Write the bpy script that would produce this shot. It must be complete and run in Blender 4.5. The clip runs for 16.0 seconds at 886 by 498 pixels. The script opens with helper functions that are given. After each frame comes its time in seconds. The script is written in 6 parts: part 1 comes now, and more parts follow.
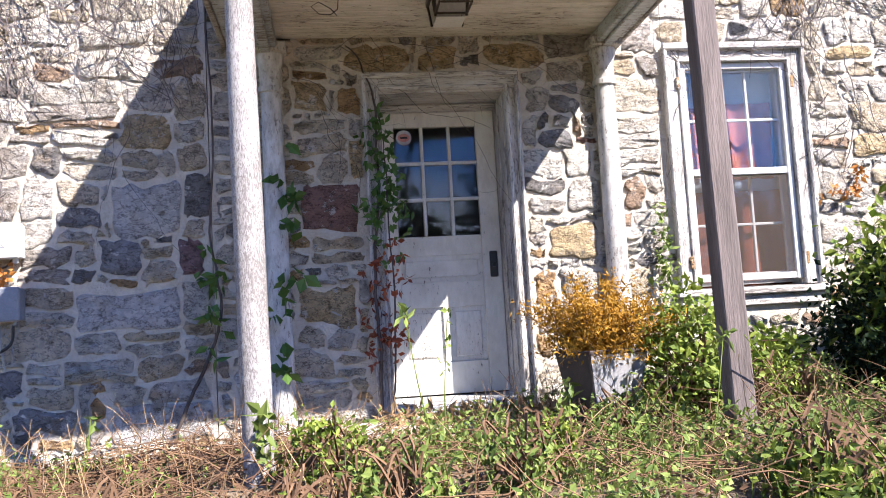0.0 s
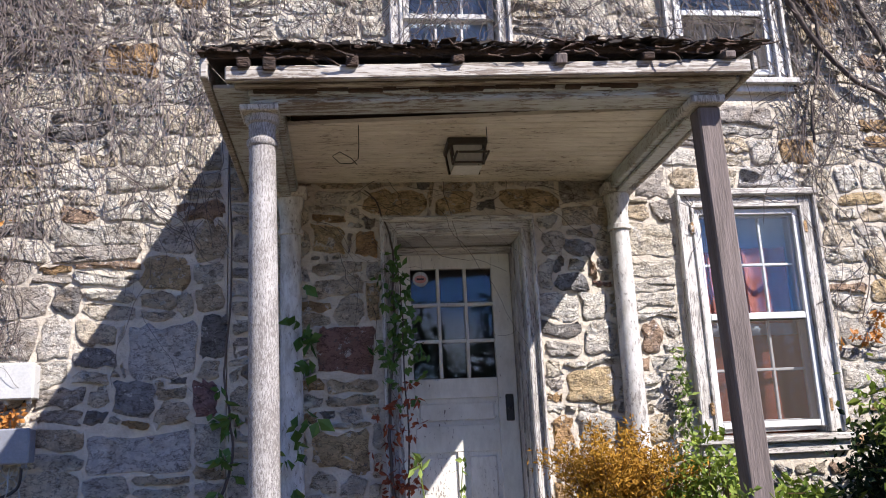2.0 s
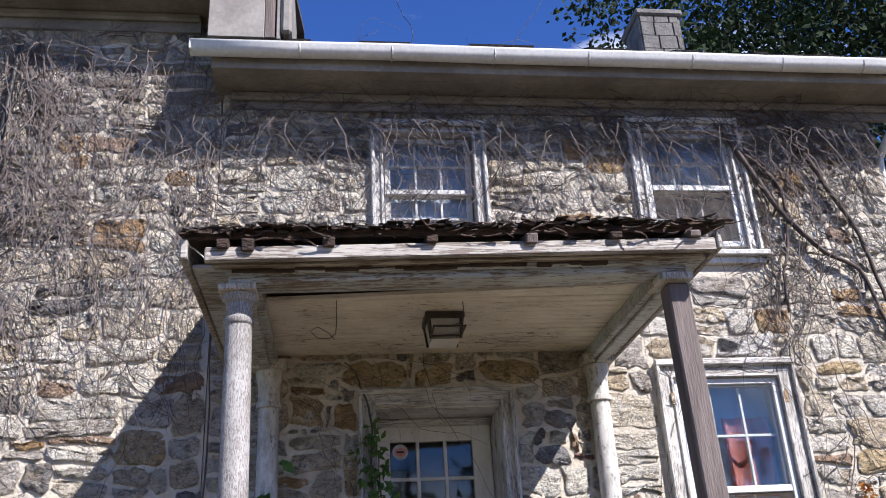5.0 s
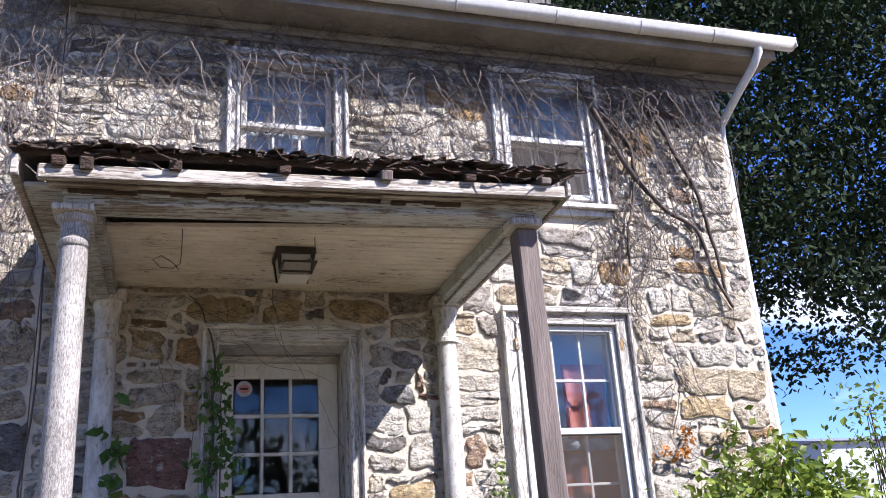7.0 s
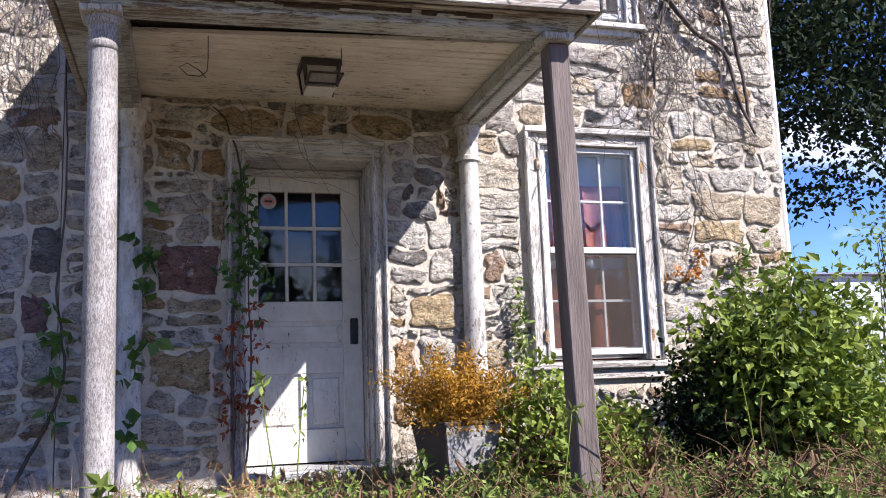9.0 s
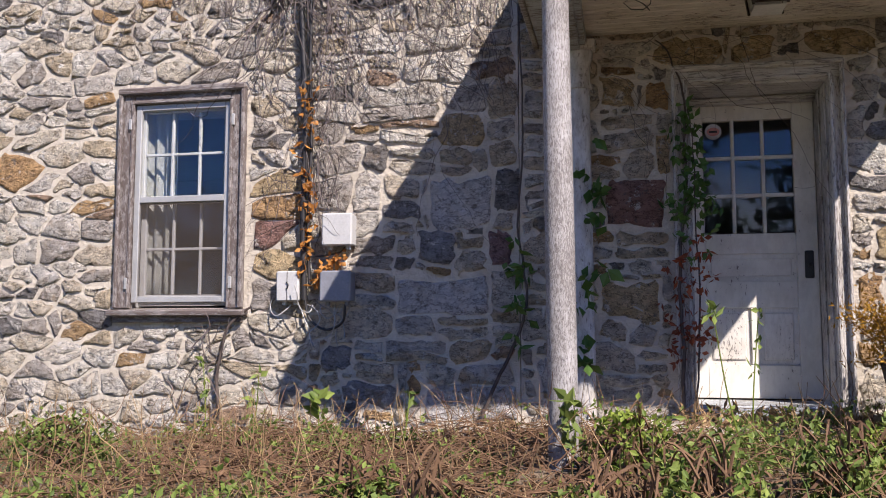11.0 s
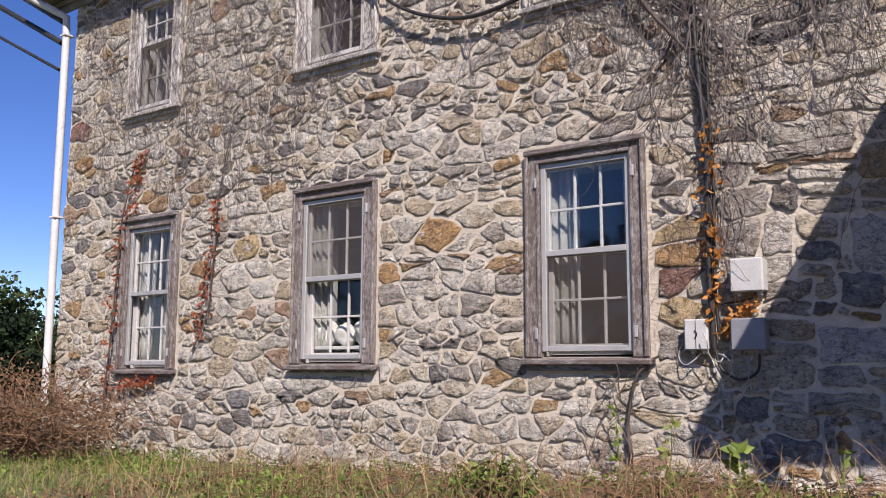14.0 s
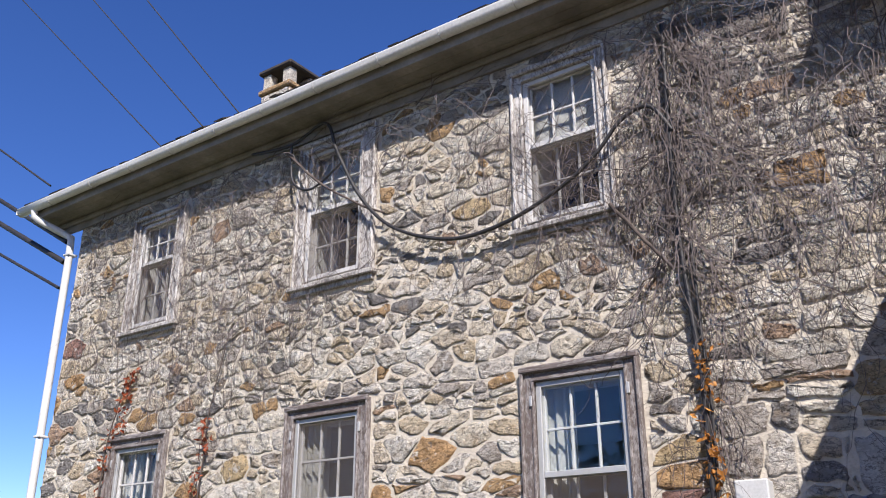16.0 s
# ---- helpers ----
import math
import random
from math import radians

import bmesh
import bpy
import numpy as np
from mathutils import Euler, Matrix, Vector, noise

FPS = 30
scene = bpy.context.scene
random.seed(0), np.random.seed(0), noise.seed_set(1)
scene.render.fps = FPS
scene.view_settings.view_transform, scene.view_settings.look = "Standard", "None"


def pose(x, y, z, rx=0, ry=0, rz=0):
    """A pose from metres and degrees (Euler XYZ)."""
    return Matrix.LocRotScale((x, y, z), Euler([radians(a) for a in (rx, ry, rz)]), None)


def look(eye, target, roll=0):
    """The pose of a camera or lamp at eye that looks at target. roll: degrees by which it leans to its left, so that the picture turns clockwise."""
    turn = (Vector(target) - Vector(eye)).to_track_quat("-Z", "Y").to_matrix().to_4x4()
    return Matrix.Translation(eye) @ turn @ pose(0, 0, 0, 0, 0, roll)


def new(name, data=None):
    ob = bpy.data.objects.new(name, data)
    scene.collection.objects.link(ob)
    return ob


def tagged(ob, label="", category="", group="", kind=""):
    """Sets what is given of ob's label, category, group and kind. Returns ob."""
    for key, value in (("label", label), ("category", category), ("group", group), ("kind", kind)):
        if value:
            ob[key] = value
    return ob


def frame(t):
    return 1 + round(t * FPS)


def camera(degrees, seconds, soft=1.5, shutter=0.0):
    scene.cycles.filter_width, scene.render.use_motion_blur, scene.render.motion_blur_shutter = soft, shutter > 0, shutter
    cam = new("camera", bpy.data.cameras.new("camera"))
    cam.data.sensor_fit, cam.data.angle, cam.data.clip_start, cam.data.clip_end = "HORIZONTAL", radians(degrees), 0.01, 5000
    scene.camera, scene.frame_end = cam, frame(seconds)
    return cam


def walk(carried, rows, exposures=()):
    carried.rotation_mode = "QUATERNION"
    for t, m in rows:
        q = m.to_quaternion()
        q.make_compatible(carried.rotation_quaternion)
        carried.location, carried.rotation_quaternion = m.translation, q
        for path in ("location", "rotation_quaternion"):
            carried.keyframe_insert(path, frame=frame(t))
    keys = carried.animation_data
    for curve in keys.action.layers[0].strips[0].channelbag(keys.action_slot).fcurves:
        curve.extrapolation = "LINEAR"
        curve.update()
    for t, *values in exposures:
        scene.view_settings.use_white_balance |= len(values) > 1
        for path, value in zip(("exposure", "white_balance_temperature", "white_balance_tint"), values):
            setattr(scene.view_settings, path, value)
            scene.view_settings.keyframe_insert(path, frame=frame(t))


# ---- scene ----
cam = camera(53.4, 16.0, soft=1.0)
PATH = [
    (0, (-0.76, -5.411, 0.824), (-0.501, -3.436, 1.0), -3.3),
    (0.5, (-0.755, -5.413, 0.838), (-0.505, -3.442, 1.063), -3.2),
    (1, (-0.764, -5.417, 0.87), (-0.526, -3.458, 1.198), -2.9),
    (1.5, (-0.762, -5.43, 0.897), (-0.53, -3.48, 1.275), -2.7),
    (2, (-0.762, -5.426, 0.918), (-0.528, -3.494, 1.38), -2.7),
    (2.5, (-0.758, -5.435, 0.953), (-0.525, -3.543, 1.559), -2.7),
    (3, (-0.741, -5.448, 0.976), (-0.508, -3.586, 1.667), -2.8),
    (3.2, (-0.753, -5.436, 0.983), (-0.512, -3.59, 1.715), -2.8),
    (5.3, (-0.675, -5.511, 0.98), (-0.414, -3.697, 1.782), -3.4),
    (5.5, (-0.672, -5.505, 0.979), (-0.384, -3.696, 1.781), -3.6),
    (6, (-0.657, -5.483, 0.96), (-0.258, -3.691, 1.753), -4.0),
    (6.5, (-0.615, -5.514, 0.939), (-0.13, -3.729, 1.698), -3.8),
    (7, (-0.645, -5.471, 0.927), (-0.079, -3.677, 1.604), -3.7),
    (7.5, (-0.651, -5.482, 0.916), (-0.054, -3.652, 1.46), -3.3),
    (8, (-0.673, -5.462, 0.9), (-0.068, -3.611, 1.354), -3.3),
    (8.2, (-0.69, -5.453, 0.911), (-0.085, -3.597, 1.347), -3.2),
    (10.3, (-0.811, -5.467, 0.745), (-0.756, -3.471, 0.861), -0.4),
    (10.5, (-0.801, -5.469, 0.751), (-0.901, -3.476, 0.885), -0.4),
    (11, (-0.828, -5.497, 0.803), (-1.223, -3.545, 0.99), 0.0),
    (11.5, (-0.849, -5.518, 0.845), (-1.439, -3.619, 1.066), 0.3),
    (12, (-0.888, -5.544, 0.852), (-1.632, -3.704, 1.101), 0.5),
    (12.5, (-0.898, -5.556, 0.848), (-1.793, -3.788, 1.115), 0.7),
    (13, (-0.925, -5.579, 0.853), (-1.945, -3.88, 1.121), 0.6),
    (13.5, (-0.944, -5.591, 0.854), (-2.045, -3.944, 1.124), 0.4),
    (14, (-0.958, -5.597, 0.875), (-2.12, -3.992, 1.145), 0.2),
    (14.5, (-0.954, -5.57, 0.921), (-2.135, -3.995, 1.273), -0.2),
    (15, (-0.947, -5.561, 0.971), (-2.117, -4.015, 1.463), -0.4),
    (15.5, (-0.954, -5.552, 0.965), (-2.089, -4.026, 1.582), -0.2),
    (16, (-0.961, -5.585, 0.914), (-2.043, -4.072, 1.648), -0.1),
]
EXPOSURES = [(0, 1.85, 6350, 17), (1, 1.8, 6350, 16), (2, 1.2, 6350, 16), (3, 1.12, 6300, 16), (5.3, 1.16, 6150, 15), (5.5, 1.22, 6150, 15), (6, 1.85, 6100, 15), (6.5, 1.5, 6150, 16), (7, 1.48, 6150, 17), (8, 1.46, 6150, 17), (10.5, 0.92, 6500, 20), (12, 0.8, 6650, 18), (12.5, 0.9, 6650, 18), (13, 0.68, 6700, 20), (14, 0.6, 6700, 20), (14.5, 0.55, 6700, 19), (15.5, 0.66, 6600, 19), (16, 0.86, 6400, 15)]
walk(cam, [(t, look(eye, target, roll)) for t, eye, target, roll in PATH], EXPOSURES)

# ---- light ----
TO_SUN = Vector((0.93, -1.0, 1.24)).normalized()
world = bpy.data.worlds.new("world")
scene.world = world
world.use_nodes = True
wn, wl = world.node_tree.nodes, world.node_tree.links
sky = wn.new("ShaderNodeTexSky")
sky.sky_type, sky.sun_disc = "NISHITA", False
sky.sun_elevation = math.asin(TO_SUN.z)
sky.sun_rotation = math.atan2(TO_SUN.x, TO_SUN.y)
sky.altitude = 2500
sky.air_density, sky.dust_density, sky.ozone_density = 1.0, 0.0, 4.0
# fair-weather clouds, thicker to the north-east
wco = wn.new("ShaderNodeTexCoord")
wmap = wn.new("ShaderNodeMapping")
wmap.inputs["Scale"].default_value = (1.6, 1.6, 3.4)
wmap.inputs["Location"].default_value = (0.35, 0.2, 0.1)
wl.new(wco.outputs["Generated"], wmap.inputs["Vector"])
cloud = wn.new("ShaderNodeTexNoise")
cloud.inputs["Scale"].default_value, cloud.inputs["Detail"].default_value = 1.5, 7
wl.new(wmap.outputs["Vector"], cloud.inputs["Vector"])
sep = wn.new("ShaderNodeSeparateXYZ")
wl.new(wco.outputs["Generated"], sep.inputs[0])
east = wn.new("ShaderNodeMath")
east.operation = "MULTIPLY_ADD"
wl.new(sep.outputs[0], east.inputs[0])
east.inputs[1].default_value = 0.045
wl.new(cloud.outputs["Fac"], east.inputs[2])
cr = wn.new("ShaderNodeValToRGB")
cr.color_ramp.elements[0].position, cr.color_ramp.elements[1].position = 0.57, 0.72
wl.new(east.outputs[0], cr.inputs[0])
cmix = wn.new("ShaderNodeMix")
cmix.data_type = "RGBA"
cmix.inputs[7].default_value = (8.2, 8.6, 9.2, 1)
wl.new(cr.outputs[0], cmix.inputs[0])
hue = wn.new("ShaderNodeHueSaturation")
hue.inputs["Hue"].default_value, hue.inputs["Saturation"].default_value = 0.514, 1.2
wl.new(sky.outputs[0], hue.inputs["Color"])
wl.new(hue.outputs[0], cmix.inputs[6])
wl.new(cmix.outputs[2], wn["Background"].inputs[0])
wn["Background"].inputs[1].default_value = 0.097
sun = new("sun", bpy.data.lights.new("sun", "SUN"))
sun.data.energy, sun.data.angle, sun.data.color = 4.6, radians(0.5), (1.0, 0.95, 0.87)
sun.matrix_world = look(TO_SUN * 30, (0, 0, 0))

# ---- materials ----


def nodes_of(name):
    m = bpy.data.materials.new(name)
    m.use_nodes = True
    t = m.node_tree
    return m, t, t.nodes["Principled BSDF"]


def coords(t, stretch=(1, 1, 1)):
    co, mp = t.nodes.new("ShaderNodeTexCoord"), t.nodes.new("ShaderNodeMapping")
    mp.inputs["Scale"].default_value = stretch
    t.links.new(co.outputs["Object"], mp.inputs["Vector"])
    return mp.outputs["Vector"]


def noise_of(t, vec, scale, detail=5, rough=0.6):
    n = t.nodes.new("ShaderNodeTexNoise")
    n.inputs["Scale"].default_value, n.inputs["Detail"].default_value, n.inputs["Roughness"].default_value = scale, detail, rough
    t.links.new(vec, n.inputs["Vector"])
    return n.outputs["Fac"]


def ramp_of(t, fac, stops, smooth=True):
    r = t.nodes.new("ShaderNodeValToRGB")
    r.color_ramp.interpolation = "LINEAR" if smooth else "CONSTANT"
    e = r.color_ramp.elements
    while len(e) < len(stops):
        e.new(0.5)
    for k, (p, c) in zip(e, stops):
        k.position, k.color = p, (*c, 1) if len(c) == 3 else c
    t.links.new(fac, r.inputs[0])
    return r.outputs[0]


def mix_of(t, fac, a, b, mode="MIX"):
    m = t.nodes.new("ShaderNodeMix")
    m.data_type, m.blend_type = "RGBA", mode
    for v, i in ((fac, 0), (a, 6), (b, 7)):
        if isinstance(v, (float, int)):
            m.inputs[i].default_value = v
        elif isinstance(v, tuple):
            m.inputs[i].default_value = (*v, 1)
        else:
            t.links.new(v, m.inputs[i])
    return m.outputs[2]


def bump_of(t, bsdf, height, strength, dist=0.01):
    b = t.nodes.new("ShaderNodeBump")
    b.inputs["Strength"].default_value, b.inputs["Distance"].default_value = strength, dist
    t.links.new(height, b.inputs["Height"])
    t.links.new(b.outputs[0], bsdf.inputs["Normal"])


def plain(name, a, b, scale=6, rough=0.7, bump=0.3, fine=60, stretch=(1, 1, 1), metal=0.0, dist=0.004):
    """Two colours blended at a coarse and a fine scale, with relief."""
    m, t, s = nodes_of(name)
    v = coords(t, stretch)
    n1, n2 = noise_of(t, v, scale), noise_of(t, v, fine, 3)
    c = mix_of(t, ramp_of(t, n1, [(0.32, (0, 0, 0)), (0.68, (1, 1, 1))]), a, b)
    c = mix_of(t, ramp_of(t, n2, [(0.3, (0.35,) * 3), (0.7, (0, 0, 0))]), c, tuple(x * 0.55 for x in a))
    t.links.new(c, s.inputs["Base Color"])
    s.inputs["Roughness"].default_value, s.inputs["Metallic"].default_value = rough, metal
    bump_of(t, s, n2, bump, dist)
    return m


def peeling(name, paint, wood, amount=0.5, stretch=(7, 7, 2.6), scale=2.2, rough=0.6, grime=0.75):
    """Old paint flaking off weathered wood, with the grain showing where it is gone."""
    m, t, s = nodes_of(name)
    v, g = coords(t), coords(t, stretch)
    big, flake, grain = noise_of(t, v, scale, 4), noise_of(t, g, 7, 7, 0.75), noise_of(t, g, 12, 3)
    add = t.nodes.new("ShaderNodeMath")
    add.operation = "MULTIPLY_ADD"
    t.links.new(big, add.inputs[0])
    add.inputs[1].default_value = 0.4
    t.links.new(flake, add.inputs[2])
    bare = ramp_of(t, add.outputs[0], [(0.825 - 0.25 * amount, (0, 0, 0)), (0.85 - 0.25 * amount, (1, 1, 1))])
    woodc = mix_of(t, ramp_of(t, grain, [(0.35, (0, 0, 0)), (0.65, (1, 1, 1))]), tuple(x * 0.5 for x in wood), wood)
    paintc = mix_of(t, ramp_of(t, big, [(0.3, (0, 0, 0)), (0.75, (1, 1, 1))]), paint, tuple(x * 0.72 * k for x, k in zip(paint, (1, 0.96, 0.9))))
    paintc = mix_of(t, ramp_of(t, noise_of(t, g, 4, 6, 0.7), [(0.40, (grime,) * 3), (0.56, (0, 0, 0))]), paintc, tuple(x * 0.55 * k for x, k in zip(paint, (1, 0.95, 0.87))))
    t.links.new(mix_of(t, bare, paintc, woodc), s.inputs["Base Color"])
    s.inputs["Roughness"].default_value = rough
    inv = t.nodes.new("ShaderNodeMath")
    inv.operation = "SUBTRACT"
    inv.inputs[0].default_value = 1
    t.links.new(bare, inv.inputs[1])
    hm = t.nodes.new("ShaderNodeMath")
    hm.operation = "MULTIPLY_ADD"
    t.links.new(grain, hm.inputs[0])
    hm.inputs[1].default_value = 0.5
    t.links.new(inv.outputs[0], hm.inputs[2])
    bump_of(t, s, hm.outputs[0], 0.6, 0.003)
    return m


STONE_TONES = [
    (0.0, (0.64, 0.60, 0.535)), (0.12, (0.74, 0.69, 0.60)), (0.25, (0.66, 0.575, 0.455)), (0.37, (0.77, 0.73, 0.655)), (0.48, (0.46, 0.415, 0.37)),
    (0.58, (0.69, 0.62, 0.505)), (0.68, (0.61, 0.51, 0.37)), (0.755, (0.50, 0.33, 0.17)), (0.80, (0.74, 0.69, 0.615)), (0.87, (0.25, 0.235, 0.225)),
    (0.93, (0.43, 0.30, 0.21)), (0.96, (0.66, 0.615, 0.555)),
]


def stone(name, source="object", tone=None):
    """Field stone: one tone a stone, cloudy, with rust stains, dark and pale lichen and pitted relief."""
    m, t, s = nodes_of(name)
    v = coords(t)
    if tone is None:
        if source == "object":
            r = t.nodes.new("ShaderNodeObjectInfo").outputs["Random"]
        else:
            r = t.nodes.new("ShaderNodeNewGeometry").outputs["Random Per Island"]
        c = ramp_of(t, r, STONE_TONES, smooth=False)
    else:
        c = mix_of(t, 0.0, tone, tone)
    shade = lambda k: mix_of(t, 1.0, c, k, "MULTIPLY")
    # weathered darker clouds, pale broken patches, bedding lines
    c = mix_of(t, ramp_of(t, noise_of(t, v, 7, 6, 0.65), [(0.34, (0.75,) * 3), (0.50, (0, 0, 0))]), c, shade((0.66, 0.60, 0.53)))
    c = mix_of(t, ramp_of(t, noise_of(t, v, 3.1, 4, 0.7), [(0.58, (0, 0, 0)), (0.70, (0.55,) * 3)]), c, (0.42, 0.27, 0.12))
    pale = noise_of(t, coords(t, (1, 1, 1.3)), 12, 6, 0.75)
    c = mix_of(t, ramp_of(t, pale, [(0.48, (0, 0, 0)), (0.54, (0.9,) * 3)]), c, shade((1.28, 1.27, 1.25)))
    c = mix_of(t, ramp_of(t, noise_of(t, v, 9, 7, 0.75), [(0.58, (0, 0, 0)), (0.61, (0.8,) * 3)]), c, (0.80, 0.77, 0.72))
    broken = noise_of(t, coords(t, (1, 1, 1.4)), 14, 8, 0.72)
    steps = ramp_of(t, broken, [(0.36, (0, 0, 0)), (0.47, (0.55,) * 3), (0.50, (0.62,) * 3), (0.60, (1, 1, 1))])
    # crevice shade as colour: the lowest steps of the relief are darkened
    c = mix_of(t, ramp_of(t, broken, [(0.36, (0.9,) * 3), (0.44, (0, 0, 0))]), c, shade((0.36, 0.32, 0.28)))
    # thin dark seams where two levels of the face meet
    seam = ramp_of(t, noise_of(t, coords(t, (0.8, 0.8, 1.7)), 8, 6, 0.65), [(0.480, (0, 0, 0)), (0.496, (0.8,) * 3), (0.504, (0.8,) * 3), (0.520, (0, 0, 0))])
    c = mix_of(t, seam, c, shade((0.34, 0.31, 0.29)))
    c = mix_of(t, ramp_of(t, noise_of(t, v, 26, 5, 0.7), [(0.58, (0, 0, 0)), (0.66, (0.75,) * 3)]), c, (0.13, 0.125, 0.12))
    t.links.new(c, s.inputs["Base Color"])
    s.inputs["Roughness"].default_value = 0.88
    h = t.nodes.new("ShaderNodeMath")
    h.operation = "MULTIPLY_ADD"
    t.links.new(steps, h.inputs[0])
    h.inputs[1].default_value = 1.0
    t.links.new(noise_of(t, v, 70, 4, 0.7), h.inputs[2])
    bump_of(t, s, h.outputs[0], 1.0, 0.034)
    return m


def leafy(name, a, b, rough=0.55, thru=0.25):
    m, t, s = nodes_of(name)
    r = t.nodes.new("ShaderNodeNewGeometry").outputs["Random Per Island"]
    v = coords(t)
    c = mix_of(t, r, a, b)
    c = mix_of(t, ramp_of(t, noise_of(t, v, 2.5, 2), [(0.35, (0.5,) * 3), (0.65, (0, 0, 0))]), c, tuple(x * 0.55 for x in a))
    t.links.new(c, s.inputs["Base Color"])
    s.inputs["Roughness"].default_value = rough
    s.inputs["Specular IOR Level"].default_value = 0.25
    tr = t.nodes.new("ShaderNodeBsdfTranslucent")
    t.links.new(c, tr.inputs[0])
    ms = t.nodes.new("ShaderNodeMixShader")
    ms.inputs[0].default_value = thru
    t.links.new(s.outputs[0], ms.inputs[1])
    t.links.new(tr.outputs[0], ms.inputs[2])
    t.links.new(ms.outputs[0], t.nodes["Material Output"].inputs[0])
    return m


def glass_of(name, tint=(0.95, 0.97, 0.97)):
    """Old window glass: clear, a little wavy, glossier at a slant."""
    m, t, s = nodes_of(name)
    tp, gl, lw, pw, ma, ms = (t.nodes.new("ShaderNode" + k) for k in ("BsdfTransparent", "BsdfGlossy", "LayerWeight", "Math", "Math", "MixShader"))
    tp.inputs[0].default_value, gl.inputs["Roughness"].default_value, lw.inputs["Blend"].default_value = (*tint, 1), 0.015, 0.5
    pw.operation, pw.inputs[1].default_value = "POWER", 4.0
    ma.operation, ma.inputs[1].default_value, ma.inputs[2].default_value = "MULTIPLY_ADD", 0.75, 0.036
    b = t.nodes.new("ShaderNodeBump")
    b.inputs["Strength"].default_value, b.inputs["Distance"].default_value = 0.05, 0.05
    t.links.new(noise_of(t, coords(t), 2.2, 1), b.inputs["Height"])
    t.links.new(b.outputs[0], gl.inputs["Normal"])
    t.links.new(lw.outputs["Facing"], pw.inputs[0])
    t.links.new(pw.outputs[0], ma.inputs[0])
    t.links.new(ma.outputs[0], ms.inputs[0])
    t.links.new(tp.outputs[0], ms.inputs[1])
    t.links.new(gl.outputs[0], ms.inputs[2])
    t.links.new(ms.outputs[0], t.nodes["Material Output"].inputs[0])
    return m


def mesh_screen(name):
    """Fine insect screen: half of it holes."""
    m, t, s = nodes_of(name)
    tp, ms = t.nodes.new("ShaderNodeBsdfTransparent"), t.nodes.new("ShaderNodeMixShader")
    s.inputs["Base Color"].default_value, s.inputs["Roughness"].default_value = (0.10, 0.08, 0.066, 1), 0.7
    ms.inputs[0].default_value = 0.32
    t.links.new(tp.outputs[0], ms.inputs[1])
    t.links.new(s.outputs[0], ms.inputs[2])
    t.links.new(ms.outputs[0], t.nodes["Material Output"].inputs[0])
    return m


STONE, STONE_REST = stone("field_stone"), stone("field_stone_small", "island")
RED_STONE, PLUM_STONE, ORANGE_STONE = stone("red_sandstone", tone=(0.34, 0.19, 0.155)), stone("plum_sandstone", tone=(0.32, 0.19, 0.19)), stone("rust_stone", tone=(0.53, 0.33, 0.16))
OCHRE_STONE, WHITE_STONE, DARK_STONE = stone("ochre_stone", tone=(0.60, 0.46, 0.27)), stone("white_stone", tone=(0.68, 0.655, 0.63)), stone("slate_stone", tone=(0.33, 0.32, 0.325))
MORTAR = plain("lime_mortar", (0.47, 0.415, 0.335), (0.62, 0.56, 0.465), 7, 0.95, 0.8, 45, dist=0.016)
WHITE_PEEL = peeling("peeling_white_paint", (0.60, 0.58, 0.55), (0.30, 0.27, 0.245), 0.42, (14, 14, 2.2), grime=0.5)
WHITE_PEEL_H = peeling("peeling_white_paint_across", (0.60, 0.58, 0.55), (0.30, 0.27, 0.245), 0.38, (1.6, 14, 14), grime=0.5)
GREY_PEEL = peeling("weathered_grey_paint", (0.56, 0.54, 0.52), (0.28, 0.25, 0.23), 0.5)
COLUMN_PAINT = peeling("flaking_column_paint", (0.47, 0.455, 0.45), (0.25, 0.225, 0.21), 0.46, (30, 30, 7), grime=0.6)
WHITE_KEPT = peeling("worn_white_paint", (0.62, 0.61, 0.595), (0.30, 0.27, 0.245), 0.2)
DOOR_PAINT = peeling("old_door_paint", (0.80, 0.775, 0.70), (0.20, 0.17, 0.15), -0.12, (7, 7, 3), 3.0, grime=0.25)
DOOR_CRACKED = peeling("cracked_door_paint", (0.78, 0.755, 0.70), (0.20, 0.17, 0.15), 0.12, (12, 12, 4), 3.0, grime=0.3)
BEAM_PAINT = peeling("peeling_beam_paint", (0.50, 0.54, 0.565), (0.22, 0.17, 0.13), 0.40, (1.2, 11, 11), grime=0.5)
FASCIA_PAINT = peeling("grey_fascia_paint", (0.47, 0.445, 0.41), (0.21, 0.165, 0.13), 0.52, (0.9, 14, 14), grime=0.7)
CEIL_PAINT = peeling("porch_ceiling_paint", (0.78, 0.735, 0.66), (0.20, 0.155, 0.115), 0.10, (2.0, 14, 14), grime=0.4)
BROWN_FRAME_H = peeling("weathered_brown_frame_across", (0.15, 0.12, 0.11), (0.29, 0.26, 0.245), 0.55, (1.6, 9, 9))
BROWN_FRAME = peeling("weathered_brown_frame", (0.15, 0.12, 0.11), (0.29, 0.26, 0.245), 0.55)
BARE_POST = plain("bare_weathered_post", (0.10, 0.08, 0.072), (0.20, 0.16, 0.148), 2.5, 0.85, 0.7, 16, (7, 7, 0.8), dist=0.008)
ROTTEN = plain("rotten_wood", (0.028, 0.02, 0.017), (0.10, 0.06, 0.042), 9, 0.95, 1.0, 40, (1, 3, 3), dist=0.02)
SHINGLE = plain("old_shingle", (0.026, 0.022, 0.02), (0.07, 0.058, 0.052), 5, 0.95, 0.8, 50)
